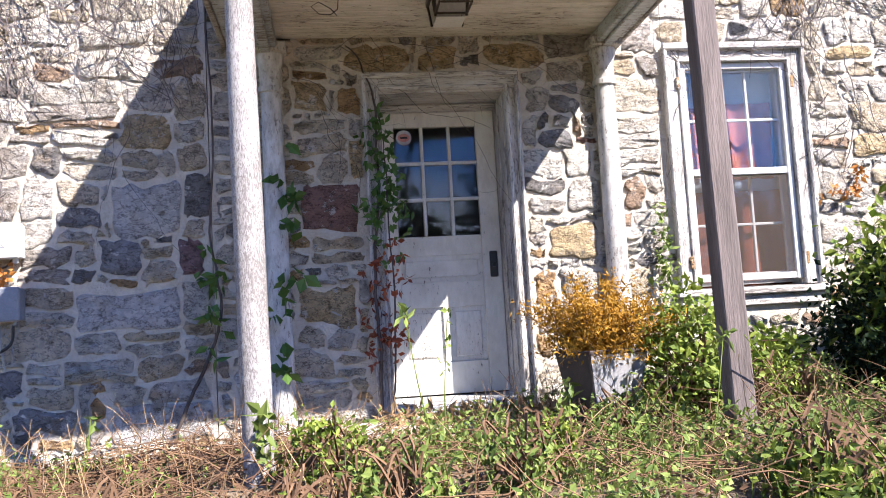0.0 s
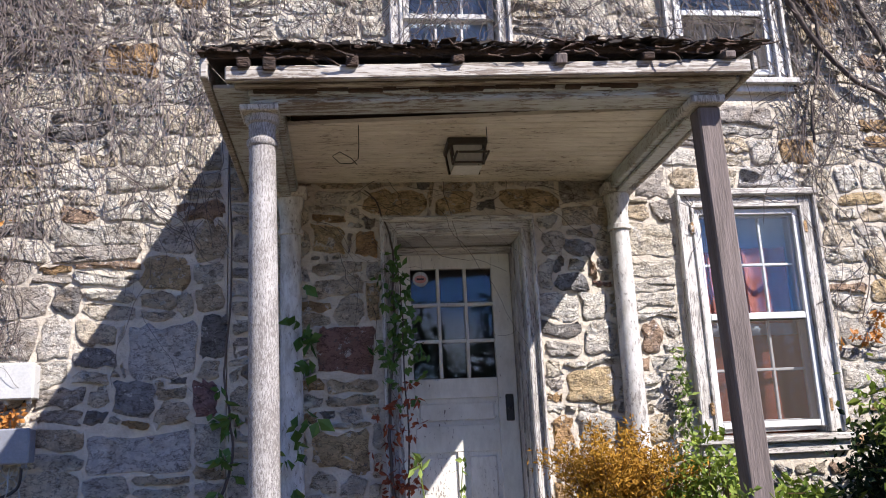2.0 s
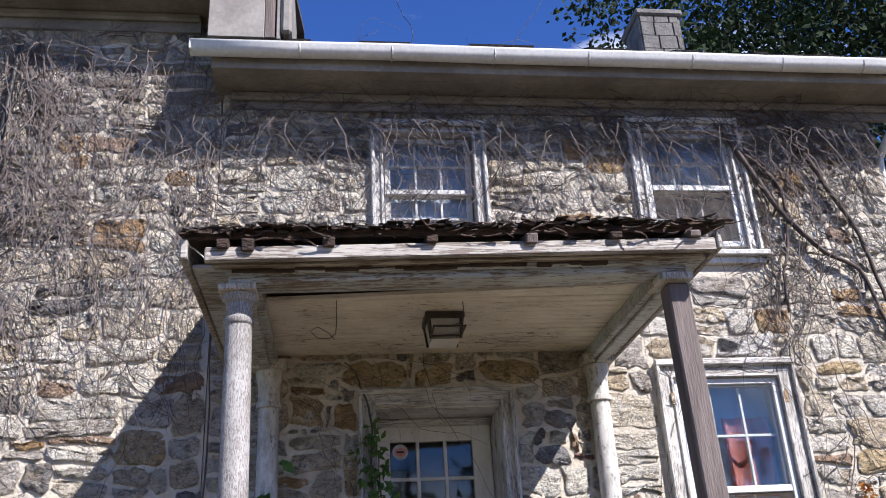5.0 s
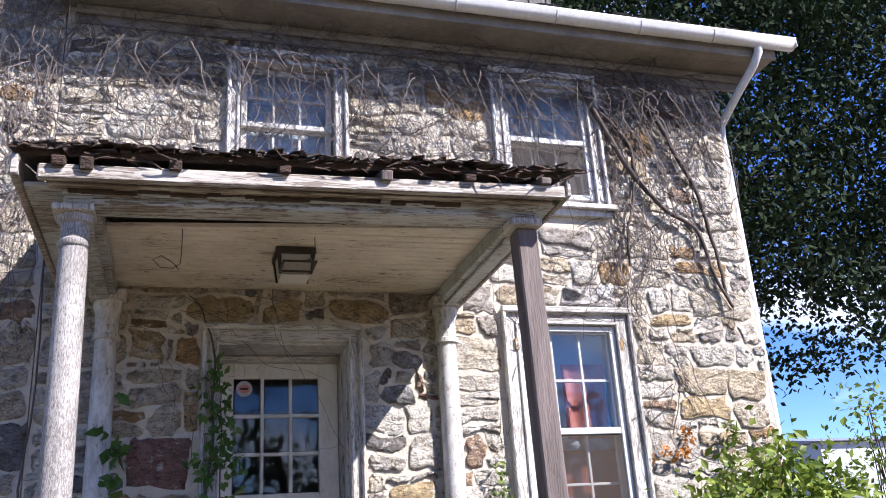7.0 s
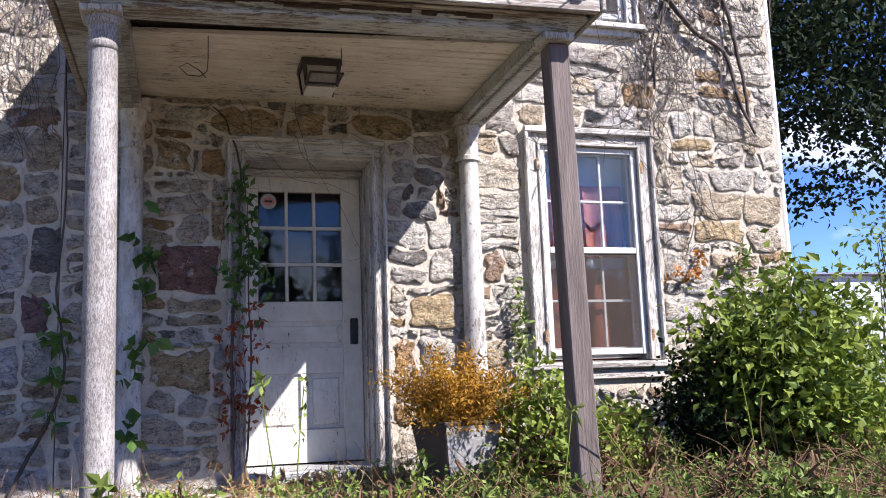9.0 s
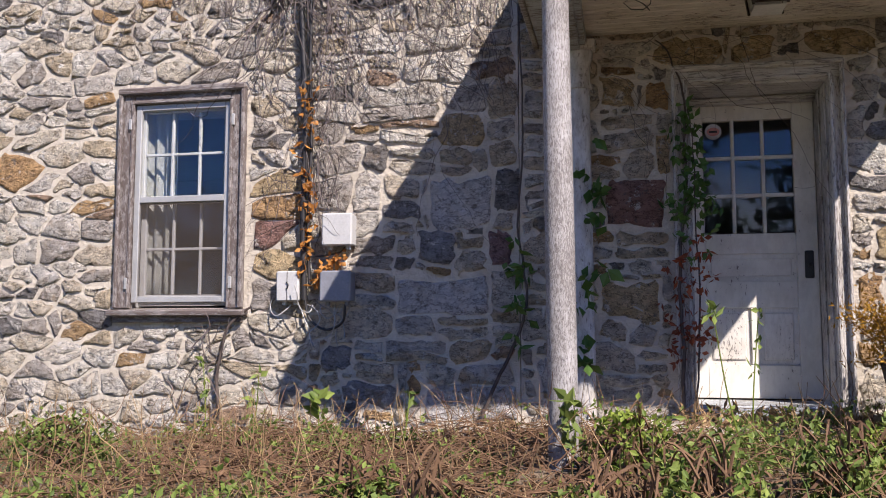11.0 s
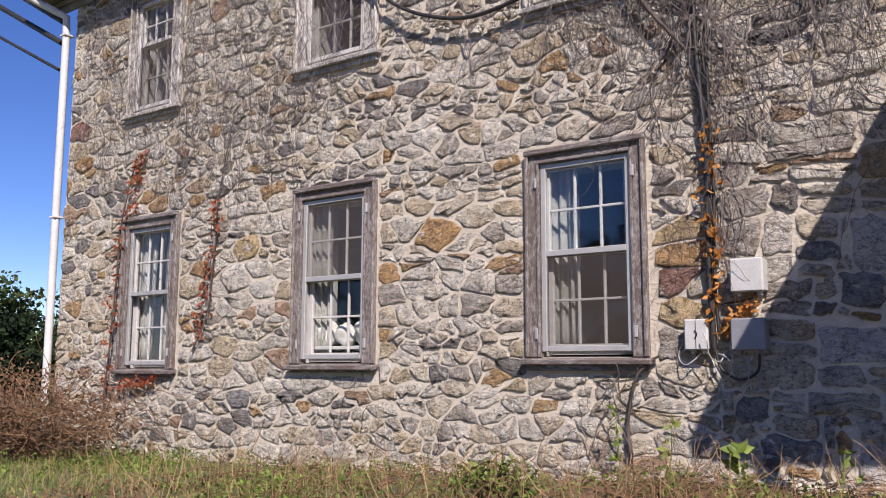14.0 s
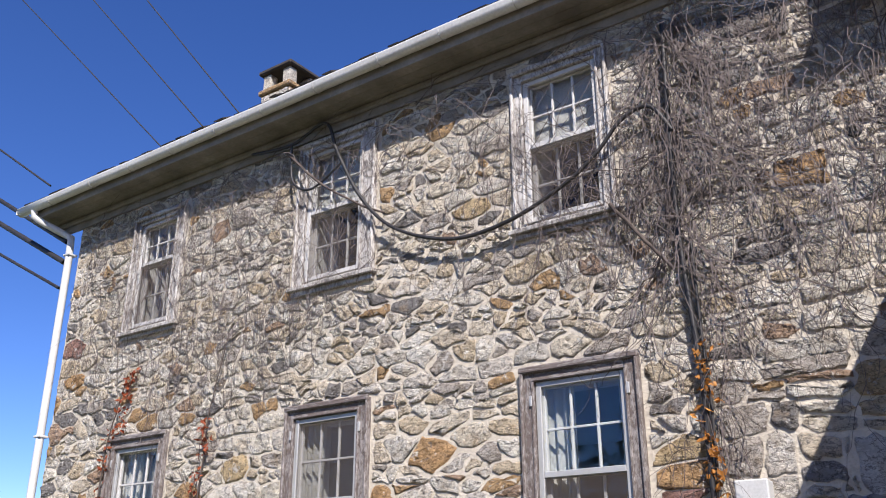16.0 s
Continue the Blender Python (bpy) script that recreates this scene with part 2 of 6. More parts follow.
ALU = plain("dull_aluminium", (0.40, 0.40, 0.39), (0.50, 0.50, 0.49), 5, 0.45, 0.1, 80, metal=0.3)
WHITE_METAL = plain("white_gutter_paint", (0.55, 0.55, 0.54), (0.66, 0.66, 0.65), 3, 0.45, 0.1, 40)
SASH_WHITE = plain("sash_paint", (0.47, 0.46, 0.445), (0.57, 0.56, 0.545), 8, 0.6, 0.3, 60)
# dirty white eaves paint, darkened further to carry the shade under the eaves
SOFFIT = plain("dirty_shaded_soffit_paint", (0.15, 0.135, 0.122), (0.30, 0.28, 0.258), 2.5, 0.8, 0.3, 30)
GREY_BOX = plain("grey_plastic", (0.48, 0.48, 0.47), (0.55, 0.55, 0.54), 8, 0.5, 0.1, 90)
SLATE_BOX = plain("slate_plastic", (0.20, 0.21, 0.24), (0.25, 0.26, 0.29), 8, 0.5, 0.1, 90)
CHIMNEY_GREY = plain("dark_chimney_stone", (0.09, 0.086, 0.082), (0.19, 0.18, 0.17), 4, 0.95, 0.8, 30, dist=0.02)
BLACK = plain("black_iron", (0.012, 0.012, 0.013), (0.03, 0.028, 0.027), 10, 0.5, 0.2, 80)
CABLE = plain("cable_rubber", (0.014, 0.013, 0.014), (0.035, 0.032, 0.032), 10, 0.55, 0.2, 60)
BRONZE = plain("lamp_bronze", (0.030, 0.022, 0.018), (0.055, 0.04, 0.032), 12, 0.45, 0.1, 80)
FROST = plain("frosted_glass", (0.62, 0.61, 0.57), (0.70, 0.69, 0.66), 6, 0.35, 0.05, 60)
ROOM = plain("old_plaster", (0.30, 0.28, 0.25), (0.38, 0.36, 0.32), 2, 0.9, 0.2, 30)
CURTAIN = plain("net_curtain", (0.60, 0.58, 0.54), (0.72, 0.70, 0.66), 6, 0.9, 0.2, 60)
# red paled to pink: the haze of the reflecting glass is in the colour
RED_CLOTH = plain("hazed_red_cloth", (0.52, 0.17, 0.145), (0.66, 0.31, 0.27), 4, 0.85, 0.2, 50)
# cloth whose pale blue stands for the sky reflected in the panes
SKY_BLUE_CLOTH = plain("sky_tinted_cloth", (0.55, 0.65, 0.80), (0.68, 0.75, 0.85), 4, 0.85, 0.2, 50)
GLASS, SCREEN = glass_of("window_glass"), mesh_screen("insect_screen")
SOIL = plain("dry_soil", (0.13, 0.095, 0.065), (0.24, 0.18, 0.12), 3, 0.95, 1.0, 25, dist=0.03)
TURF = plain("rough_turf", (0.07, 0.10, 0.03), (0.16, 0.17, 0.06), 1.5, 0.95, 1.0, 20, dist=0.03)
# lighter copy of the vine bark, sunlight on the main wall put into its colour
VINE_GREY = plain("sunlit_vine_bark", (0.062, 0.047, 0.043), (0.22, 0.18, 0.168), 12, 0.9, 0.3, 50)
VINE = plain("dead_vine_bark", (0.042, 0.031, 0.028), (0.14, 0.112, 0.104), 12, 0.9, 0.3, 50)
VINE_DARK = plain("thick_vine_bark", (0.055, 0.04, 0.034), (0.12, 0.092, 0.078), 9, 0.9, 0.5, 40)
STRAW = leafy("dry_straw", (0.26, 0.16, 0.08), (0.46, 0.33, 0.17), 0.8, 0.15)
BROWN_STEM = leafy("brown_stem", (0.12, 0.065, 0.038), (0.24, 0.145, 0.08), 0.8, 0.05)
GREEN = leafy("weed_green", (0.085, 0.14, 0.028), (0.29, 0.36, 0.085))
BUSH_GREEN = leafy("shrub_green", (0.09, 0.15, 0.018), (0.31, 0.37, 0.065))
# near-black green: the crown's backlit shade is put into the leaf colour
DARK_GREEN = leafy("shaded_tree_green", (0.009, 0.020, 0.008), (0.026, 0.046, 0.016), 0.9, 0.12)
OLIVE_GREEN = leafy("distant_green", (0.035, 0.055, 0.015), (0.09, 0.12, 0.035), 0.8, 0.15)
GOLD = leafy("golden_needles", (0.30, 0.145, 0.012), (0.50, 0.28, 0.035), 0.7)
RED_LEAF = leafy("red_creeper_leaf", (0.24, 0.05, 0.02), (0.42, 0.12, 0.05))
ORANGE_LEAF = leafy("orange_creeper_leaf", (0.42, 0.17, 0.04), (0.60, 0.28, 0.07))
IVY_GREEN = leafy("creeper_green", (0.05, 0.12, 0.025), (0.13, 0.22, 0.05))
BARK = plain("tree_bark", (0.06, 0.048, 0.038), (0.13, 0.105, 0.085), 5, 0.95, 0.9, 25)
SIDING = plain("pale_siding", (0.40, 0.44, 0.50), (0.48, 0.52, 0.57), 1, 0.7, 0.2, 12)

# ---- builders ----


def thing(name, base, label="", category="", group="", kind=""):
    e = new(name)
    e.empty_display_size = 0.1
    e.matrix_basis = Matrix.Translation(base)
    e["base"] = list(base)
    return tagged(e, label, category, group, kind)


def link(name, me, parent=None, label=""):
    ob = new(name, me)
    if parent is not None:
        ob.parent = parent
        if "base" in parent:
            ob.matrix_parent_inverse = Matrix.Translation(Vector(parent["base"])).inverted()
    if label:
        ob["label"] = label
    return ob


def part(name, bm, material, parent=None, label="", smooth=False):
    me = bpy.data.meshes.new(name)
    bm.normal_update()
    bm.to_mesh(me)
    bm.free()
    me.materials.append(material)
    if smooth:
        me.shade_smooth()
    return link(name, me, parent, label)


def soup(name, verts, faces, material, parent=None, label="", smooth=False):
    me = bpy.data.meshes.new(name)
    me.from_pydata(verts if isinstance(verts, list) else verts.tolist(), [], faces if isinstance(faces, list) else faces.tolist())
    me.materials.append(material)
    if smooth:
        me.shade_smooth()
    return link(name, me, parent, label)


def box(bm, x0, x1, y0, y1, z0, z1, bevel=0.004, m=None):
    mat4 = Matrix.Translation(((x0 + x1) / 2, (y0 + y1) / 2, (z0 + z1) / 2)) @ Matrix.Diagonal((abs(x1 - x0), abs(y1 - y0), abs(z1 - z0), 1))
    r = bmesh.ops.create_cube(bm, size=1, matrix=mat4 if m is None else m @ mat4)
    if bevel:
        es = list({e for v in r["verts"] for e in v.link_edges})
        bmesh.ops.bevel(bm, geom=es, offset=bevel, segments=1, affect="EDGES")
    return bm


def boxed(name, dims, material, parent=None, label="", bevel=0.004, m=None):
    return part(name, box(bmesh.new(), *dims, bevel, m), material, parent, label)


def lathe(bm, x, y, rings, sides=24):
    """A turned piece about a vertical axis: rings of (z, radius)."""
    loops = []
    for z, r in rings:
        loops.append([bm.verts.new((x + r * math.cos(2 * math.pi * k / sides), y + r * math.sin(2 * math.pi * k / sides), z)) for k in range(sides)])
    for a, b in zip(loops, loops[1:]):
        for k in range(sides):
            bm.faces.new((a[k], a[(k + 1) % sides], b[(k + 1) % sides], b[k]))
    bm.faces.new(loops[0][::-1])
    bm.faces.new(loops[-1])
    return bm


def tubes(lines, sides=4):
    """Tapering tubes along polylines of (points, radius at start, radius at end), as vertices and faces."""
    verts, faces = [], []
    for pts, r0, r1 in lines:
        p = np.asarray(pts, float)
        d = np.gradient(p, axis=0)
        d /= np.linalg.norm(d, axis=1)[:, None] + 1e-9
        up = np.array([0.31, 0.83, 0.46])
        a = np.cross(d, up)
        a /= np.linalg.norm(a, axis=1)[:, None] + 1e-9
        b = np.cross(d, a)
        r = np.linspace(r0, r1, len(p))[:, None]
        base = len(verts)
        for k in range(sides):
            g = 2 * math.pi * k / sides
            verts.append(p + r * (a * math.cos(g) + b * math.sin(g)))
        n = len(p)
        verts[base:] = [np.stack(verts[base:], 1).reshape(-1, 3)]
        faces.append((n, sides))
    out, o = [], 0
    for n, s in faces:
        i = np.arange(n - 1)[:, None] * s + np.arange(s)[None, :]
        j = np.arange(n - 1)[:, None] * s + (np.arange(s)[None, :] + 1) % s
        out.append(np.stack([i, j, j + s, i + s], -1).reshape(-1, 4) + o)
        o += n * s
    return np.concatenate(verts), np.concatenate(out)


def leaves(centres, length, width, rng, droop=0.0, flat=0.0, along=None):
    """Folded diamond leaves at the centres, as vertices and faces."""
    c = np.asarray(centres, float)
    n = len(c)
    d = rng.normal(size=(n, 3)) if along is None else along + 0.5 * rng.normal(size=(n, 3))
    d[:, 2] -= droop
    d /= np.linalg.norm(d, axis=1)[:, None]
    q = rng.normal(size=(n, 3))
    q[:, 2] += flat
    s = np.cross(d, q)
    s /= np.linalg.norm(s, axis=1)[:, None] + 1e-9
    nn = np.cross(s, d)
    L = (length * rng.uniform(0.55, 1.3, n))[:, None]
    W = (width * rng.uniform(0.6, 1.2, n))[:, None]
    v = np.stack([c, c + d * L * 0.45 + s * W / 2 + nn * W * 0.12, c + d * L, c + d * L * 0.45 - s * W / 2 + nn * W * 0.12], 1).reshape(-1, 3)
    f = np.arange(n * 4).reshape(n, 4)
    return v, np.concatenate([f[:, [0, 1, 2]], f[:, [0, 2, 3]]])


def joined(*meshes):
    v, f, o = [], [], 0
    for a, b in meshes:
        v.append(a)
        f += (np.asarray(b) + o).tolist()
        o += len(a)
    return np.concatenate(v), f


def wander(start, heading, n, step, rng, turn=0.35, pull=(0, 0, 0), flat_y=None):
    """A crooked line from start; flat_y holds it close to a wall."""
    p, h = np.array(start, float), np.array(heading, float)
    out = [p.copy()]
    for _ in range(n):
        h = h + turn * rng.normal(size=3) + np.array(pull)
        h /= np.linalg.norm(h)
        p = p + step * h
        if flat_y is not None:
            p[1] = min(p[1], flat_y) if p[1] < flat_y + 0.03 else flat_y
            p[1] = max(p[1], flat_y - 0.16)
        out.append(p.copy())
    return out

# ---- the house: walls ----
CRACK, EAST, WEST = -1.445, 3.51, -10.43
HOLES_WING = [(-0.455, 0.445, 0.2, 2.35), (1.545, 2.345, 0.95, 2.50), (-0.345, 0.375, 3.42, 4.35), (1.57, 2.33, 3.38, 4.40)]
HOLES_MAIN = [(-4.152, -3.376, 0.96, 2.4), (-6.582, -5.783, 0.915, 2.39), (-9.152, -8.378, 0.865, 2.36), (-4.157, -3.423, 3.6, 4.945), (-6.592, -5.833, 3.61, 5.01), (-9.202, -8.498, 3.61, 4.895)]


def pierced(x0, x1, z0, z1, holes, y0=0.0, y1=0.45):
    """A thick wall along x with openings right through it, the front roughened."""
    bm = bmesh.new()
    xs = sorted({x0, x1, *(v for h in holes for v in h[:2])})
    zs = sorted({z0, z1, *(v for h in holes for v in h[2:])})
    solid = lambda i, k: 0 <= i < len(xs) - 1 and 0 <= k < len(zs) - 1 and not any(h[0] < (xs[i] + xs[i + 1]) / 2 < h[1] and h[2] < (zs[k] + zs[k + 1]) / 2 < h[3] for h in holes)
    quad = lambda *p: bm.faces.new([bm.verts.new(q) for q in p])
    for i in range(len(xs) - 1):
        for k in range(len(zs) - 1):
            if not solid(i, k):
                continue
            a, b, c, d = xs[i], xs[i + 1], zs[k], zs[k + 1]
            quad((a, y0, c), (b, y0, c), (b, y0, d), (a, y0, d))
            quad((b, y1, c), (a, y1, c), (a, y1, d), (b, y1, d))
            if not solid(i - 1, k):
                quad((a, y1, c), (a, y0, c), (a, y0, d), (a, y1, d))
            if not solid(i + 1, k):
                quad((b, y0, c), (b, y1, c), (b, y1, d), (b, y0, d))
            if not solid(i, k - 1):
                quad((a, y1, c), (b, y1, c), (b, y0, c), (a, y0, c))
            if not solid(i, k + 1):
                quad((a, y0, d), (b, y0, d), (b, y1, d), (a, y1, d))
    bmesh.ops.remove_doubles(bm, verts=bm.verts, dist=0.0001)
    return bm


wall_wing = tagged(part("wall_south_wing", pierced(CRACK, EAST, -0.5, 4.64, HOLES_WING), MORTAR), "coursed rubble stone wall with pale lime mortar", "wall", kind="structure")
wall_main = tagged(part("wall_south_main", pierced(WEST, CRACK - 0.006, -0.5, 5.3, HOLES_MAIN), MORTAR), "rubble fieldstone wall with wide pale mortar joints", "wall", kind="structure")
DEEP = 5.4
for nm, dims, lab in (
    ("wall_east", (EAST - 0.45, EAST, 0.452, DEEP - 0.45, -0.5, 4.64), "side wall of the lower stone wing"),
    ("wall_west", (WEST, WEST + 0.45, 0.452, DEEP - 0.45, -0.5, 5.3), "side wall of the taller stone house"),
    ("wall_party", (CRACK - 0.45, CRACK - 0.006, 0.452, DEEP - 0.45, -0.5, 5.3), "plastered wall between house and wing"),
    ("wall_north", (WEST, EAST, DEEP - 0.45, DEEP, -0.5, 4.64), "plastered rear wall of the house"),
    ("wall_north_upper", (WEST, CRACK, DEEP - 0.45, DEEP, 4.644, 5.3), "plastered rear wall under the eaves"),
):
    tagged(boxed(nm, dims, ROOM, bevel=0), lab, "wall", kind="structure")
for nm, x0, x1 in (("wing", CRACK, EAST - 0.45), ("main", WEST + 0.45, CRACK - 0.45)):
    tagged(boxed("floor_" + nm, (x0, x1, 0.452, DEEP - 0.45, 0.0, 0.2), BARE_POST, bevel=0), "dark worn wooden floor of the old house", "floor", kind="structure")
    tagged(boxed("ceiling_" + nm, (x0, x1, 0.452, DEEP - 0.45, 2.75, 3.0), ROOM, bevel=0), "old plaster ceiling between the storeys", "ceiling", kind="structure")

# gable triangles
for nm, x0, x1, ze in (("gable_east", EAST - 0.45, EAST, 4.64), ("gable_west", WEST, WEST + 0.45, 5.3), ("gable_party", CRACK - 0.45, CRACK - 0.006, 5.3)):
    bm = bmesh.new()
    tri = [(0.0, ze), (DEEP, ze), (DEEP / 2, ze + 0.6 * DEEP / 2)]
    a, b = ([bm.verts.new((x, y, z)) for y, z in tri] for x in (x0, x1))
    bm.faces.new(a[::-1])
    bm.faces.new(b)
    for k in range(3):
        bm.faces.new((a[k], a[(k + 1) % 3], b[(k + 1) % 3], b[k]))
    tagged(part(nm, bm, MORTAR), "mortared stone gable under the roof", "wall", kind="structure")


def roof(name, x0, x1, ze, label, seed):
    """A shingled gable roof: two sloping decks and rows of uneven shingles along the front eave."""
    rng = random.Random(seed)
    r = thing(name, ((x0 + x1) / 2, DEEP / 2, ze), label, "roof", kind="structure")
    half = DEEP / 2
    for side, nm in ((1, "front_slope"), (-1, "rear_slope")):
        bm = bmesh.new()
        prof = [(-0.40, ze - 0.24 + 0.04), (half, ze + 0.6 * half), (half, ze + 0.6 * half + 0.06), (-0.40, ze - 0.24 + 0.10)]
        a, b = ([bm.verts.new((x, y if side == 1 else DEEP - y, z + 0.03)) for y, z in prof] for x in (x0, x1))
        bm.faces.new(a)
        bm.faces.new(b[::-1])
        for k in range(4):
            bm.faces.new((a[k], b[k], b[(k + 1) % 4], a[(k + 1) % 4]))
        bmesh.ops.recalc_face_normals(bm, faces=bm.faces)
        part(nm, bm, SHINGLE, r)
    me = []
    for row in range(3):
        x = x0
        while x < x1:
            w = rng.uniform(0.10, 0.2)
            if rng.random() > 0.12 or row:
                y = -0.46 + row * 0.17 + rng.uniform(-0.02, 0.02)
                z = ze - 0.24 + 0.6 * (y + 0.4) + 0.135 + 0.012 * (row % 2)
                me.append((x, min(x + w - 0.006, x1), y, z, rng.uniform(-0.012, 0.015)))
            x += w
    bm = bmesh.new()
    for xa, xb, y, z, lift in me:
        box(bm, xa, xb, y, y + 0.26, z + lift, z + lift + 0.014, 0, Matrix.Translation((0, y, z)) @ Matrix.Rotation(math.atan(0.6), 4, "X") @ Matrix.Translation((0, -y, -z)))
    ob = part("shingle_rows", bm, SHINGLE, r)
    ob["kind"] = "stuff"
    return r


roof("roof_wing", -1.56, 3.95, 4.90, "low-pitched roof of weathered dark shingles", 3)
roof("roof_main", -11.15, -0.97, 5.60, "roof of weathered dark shingles over the taller house", 4)


def cornice(name, x0, x1, zs, zf, label):
    """Boxed eave: soffit boards, a fascia and a frieze board on the wall."""
    c = thing(name, ((x0 + x1) / 2, -0.2, zs), label, "eaves", kind="structure")
    for k in range(3):
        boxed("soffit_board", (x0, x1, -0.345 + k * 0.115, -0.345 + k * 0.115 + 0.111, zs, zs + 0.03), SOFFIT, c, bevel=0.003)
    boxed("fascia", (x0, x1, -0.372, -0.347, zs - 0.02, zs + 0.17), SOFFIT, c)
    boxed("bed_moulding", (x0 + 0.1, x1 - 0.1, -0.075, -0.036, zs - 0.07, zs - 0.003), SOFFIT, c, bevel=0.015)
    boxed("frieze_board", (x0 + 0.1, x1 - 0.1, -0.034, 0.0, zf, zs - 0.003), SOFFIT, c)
    return c


cornice("eaves_wing", -1.49, 3.88, 4.62, 4.49, "dirty white boarded eaves with frieze and fascia")
cornice("eaves_main", -11.0, -1.53, 5.29, 5.14, "dirty white boarded eaves of the taller house")
ret = thing("eaves_return", (-1.15, -0.1, 4.87), "boxed eaves return at the corner of the taller house", "eaves", kind="structure")
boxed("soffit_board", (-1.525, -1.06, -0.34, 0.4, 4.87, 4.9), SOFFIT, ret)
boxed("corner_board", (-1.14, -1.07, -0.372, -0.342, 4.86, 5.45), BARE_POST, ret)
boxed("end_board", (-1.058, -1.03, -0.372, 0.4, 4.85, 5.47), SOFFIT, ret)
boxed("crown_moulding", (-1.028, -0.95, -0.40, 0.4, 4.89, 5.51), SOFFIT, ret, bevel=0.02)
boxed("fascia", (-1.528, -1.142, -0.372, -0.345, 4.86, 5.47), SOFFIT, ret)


def gutter(name, x0, x1, z, label):
    """An open half-round gutter with rolled lip, end caps, straps and seams."""
    g = thing(name, ((x0 + x1) / 2, -0.43, z), label, "gutter", kind="structure")
    bm, prof = bmesh.new(), []
    for k in range(9):
        a = math.pi + math.pi * k / 8
        prof.append((-0.435 + 0.062 * math.cos(a), z + 0.07 + 0.072 * math.sin(a)))
    outer = [(prof[0][0] - 0.006, prof[0][1] + 0.012)] + prof
    inner = [(y * 0.94 - 0.026, zz + 0.004) for y, zz in outer][::-1]
    ring = outer + inner
    n = max(2, int((x1 - x0) / 0.7))
    rng = random.Random(len(name))
    loops = []
    for i in range(n + 1):
        x, sag = x0 + (x1 - x0) * i / n, rng.uniform(-0.006, 0.006)
        loops.append([bm.verts.new((x, y, zz + sag)) for y, zz in ring])
    for a, b in zip(loops, loops[1:]):
        for k in range(len(ring)):
            bm.faces.new((a[k], b[k], b[(k + 1) % len(ring)], a[(k + 1) % len(ring)]))
    bm.faces.new(loops[0])
    bm.faces.new(loops[-1][::-1])
    bmesh.ops.recalc_face_normals(bm, faces=bm.faces)
    part("trough", bm, WHITE_METAL, g, smooth=True)
    for i in range(1, n):
        x = x0 + (x1 - x0) * i / n + rng.uniform(-0.05, 0.05)
        pts = [(x, y - 0.004 * 0, zz - 0.004) for y, zz in prof]
        v, f = tubes([(pts, 0.006, 0.006)], 4)
        soup("strap", v, f, ALU, g)
    for x, nm in ((x0, "end_cap"), (x1, "end_cap")):
        boxed(nm, (x - 0.006, x + 0.006, -0.497, -0.376, z + 0.01, z + 0.088), WHITE_METAL, g, bevel=0.004)
    return g


gutter("gutter_wing", -1.62, 4.0, 4.655, "white metal half-round gutter along the wing eaves")
gutter("gutter_main", -11.15, -0.97, 5.34, "white metal half-round gutter of the taller house")


def downspout(name, pts, r, label):
    d = thing(name, pts[-1], label, "downspout")
    v, f = tubes([(pts, r, r)], 10)
    soup("pipe", v, f, WHITE_METAL, d, smooth=True)
    for k in (-2, -3) if pts[0][0] < 0 else ():
        p = Vector(pts[k])
        boxed("bracket", (p.x - r - 0.01, p.x + r + 0.01, p.y - r - 0.006, max(p.y + r, -0.002), p.z - 0.012, p.z + 0.012), WHITE_METAL, d)
    return d


downspout("downspout", [(3.68, -0.43, 4.74), (3.68, -0.42, 4.62), (3.66, -0.36, 4.53), (3.60, -0.16, 4.36), (3.58, -0.02, 4.26), (3.57, 0.06, 4.2), (3.57, 0.08, 4.1), (3.57, 0.08, 2.2), (3.57, 0.08, 0.15)], 0.034, "white metal downspout with an elbow at the wing corner")
downspout("downspout", [(-10.85, -0.43, 5.36), (-10.85, -0.42, 5.28), (-10.78, -0.34, 5.21), (-10.64, -0.14, 5.1), (-10.53, -0.08, 5.03), (-10.52, -0.075, 4.8), (-10.5, -0.075, 2.6), (-10.48, -0.075, -0.1)], 0.045, "tall white metal downspout at the house corner")


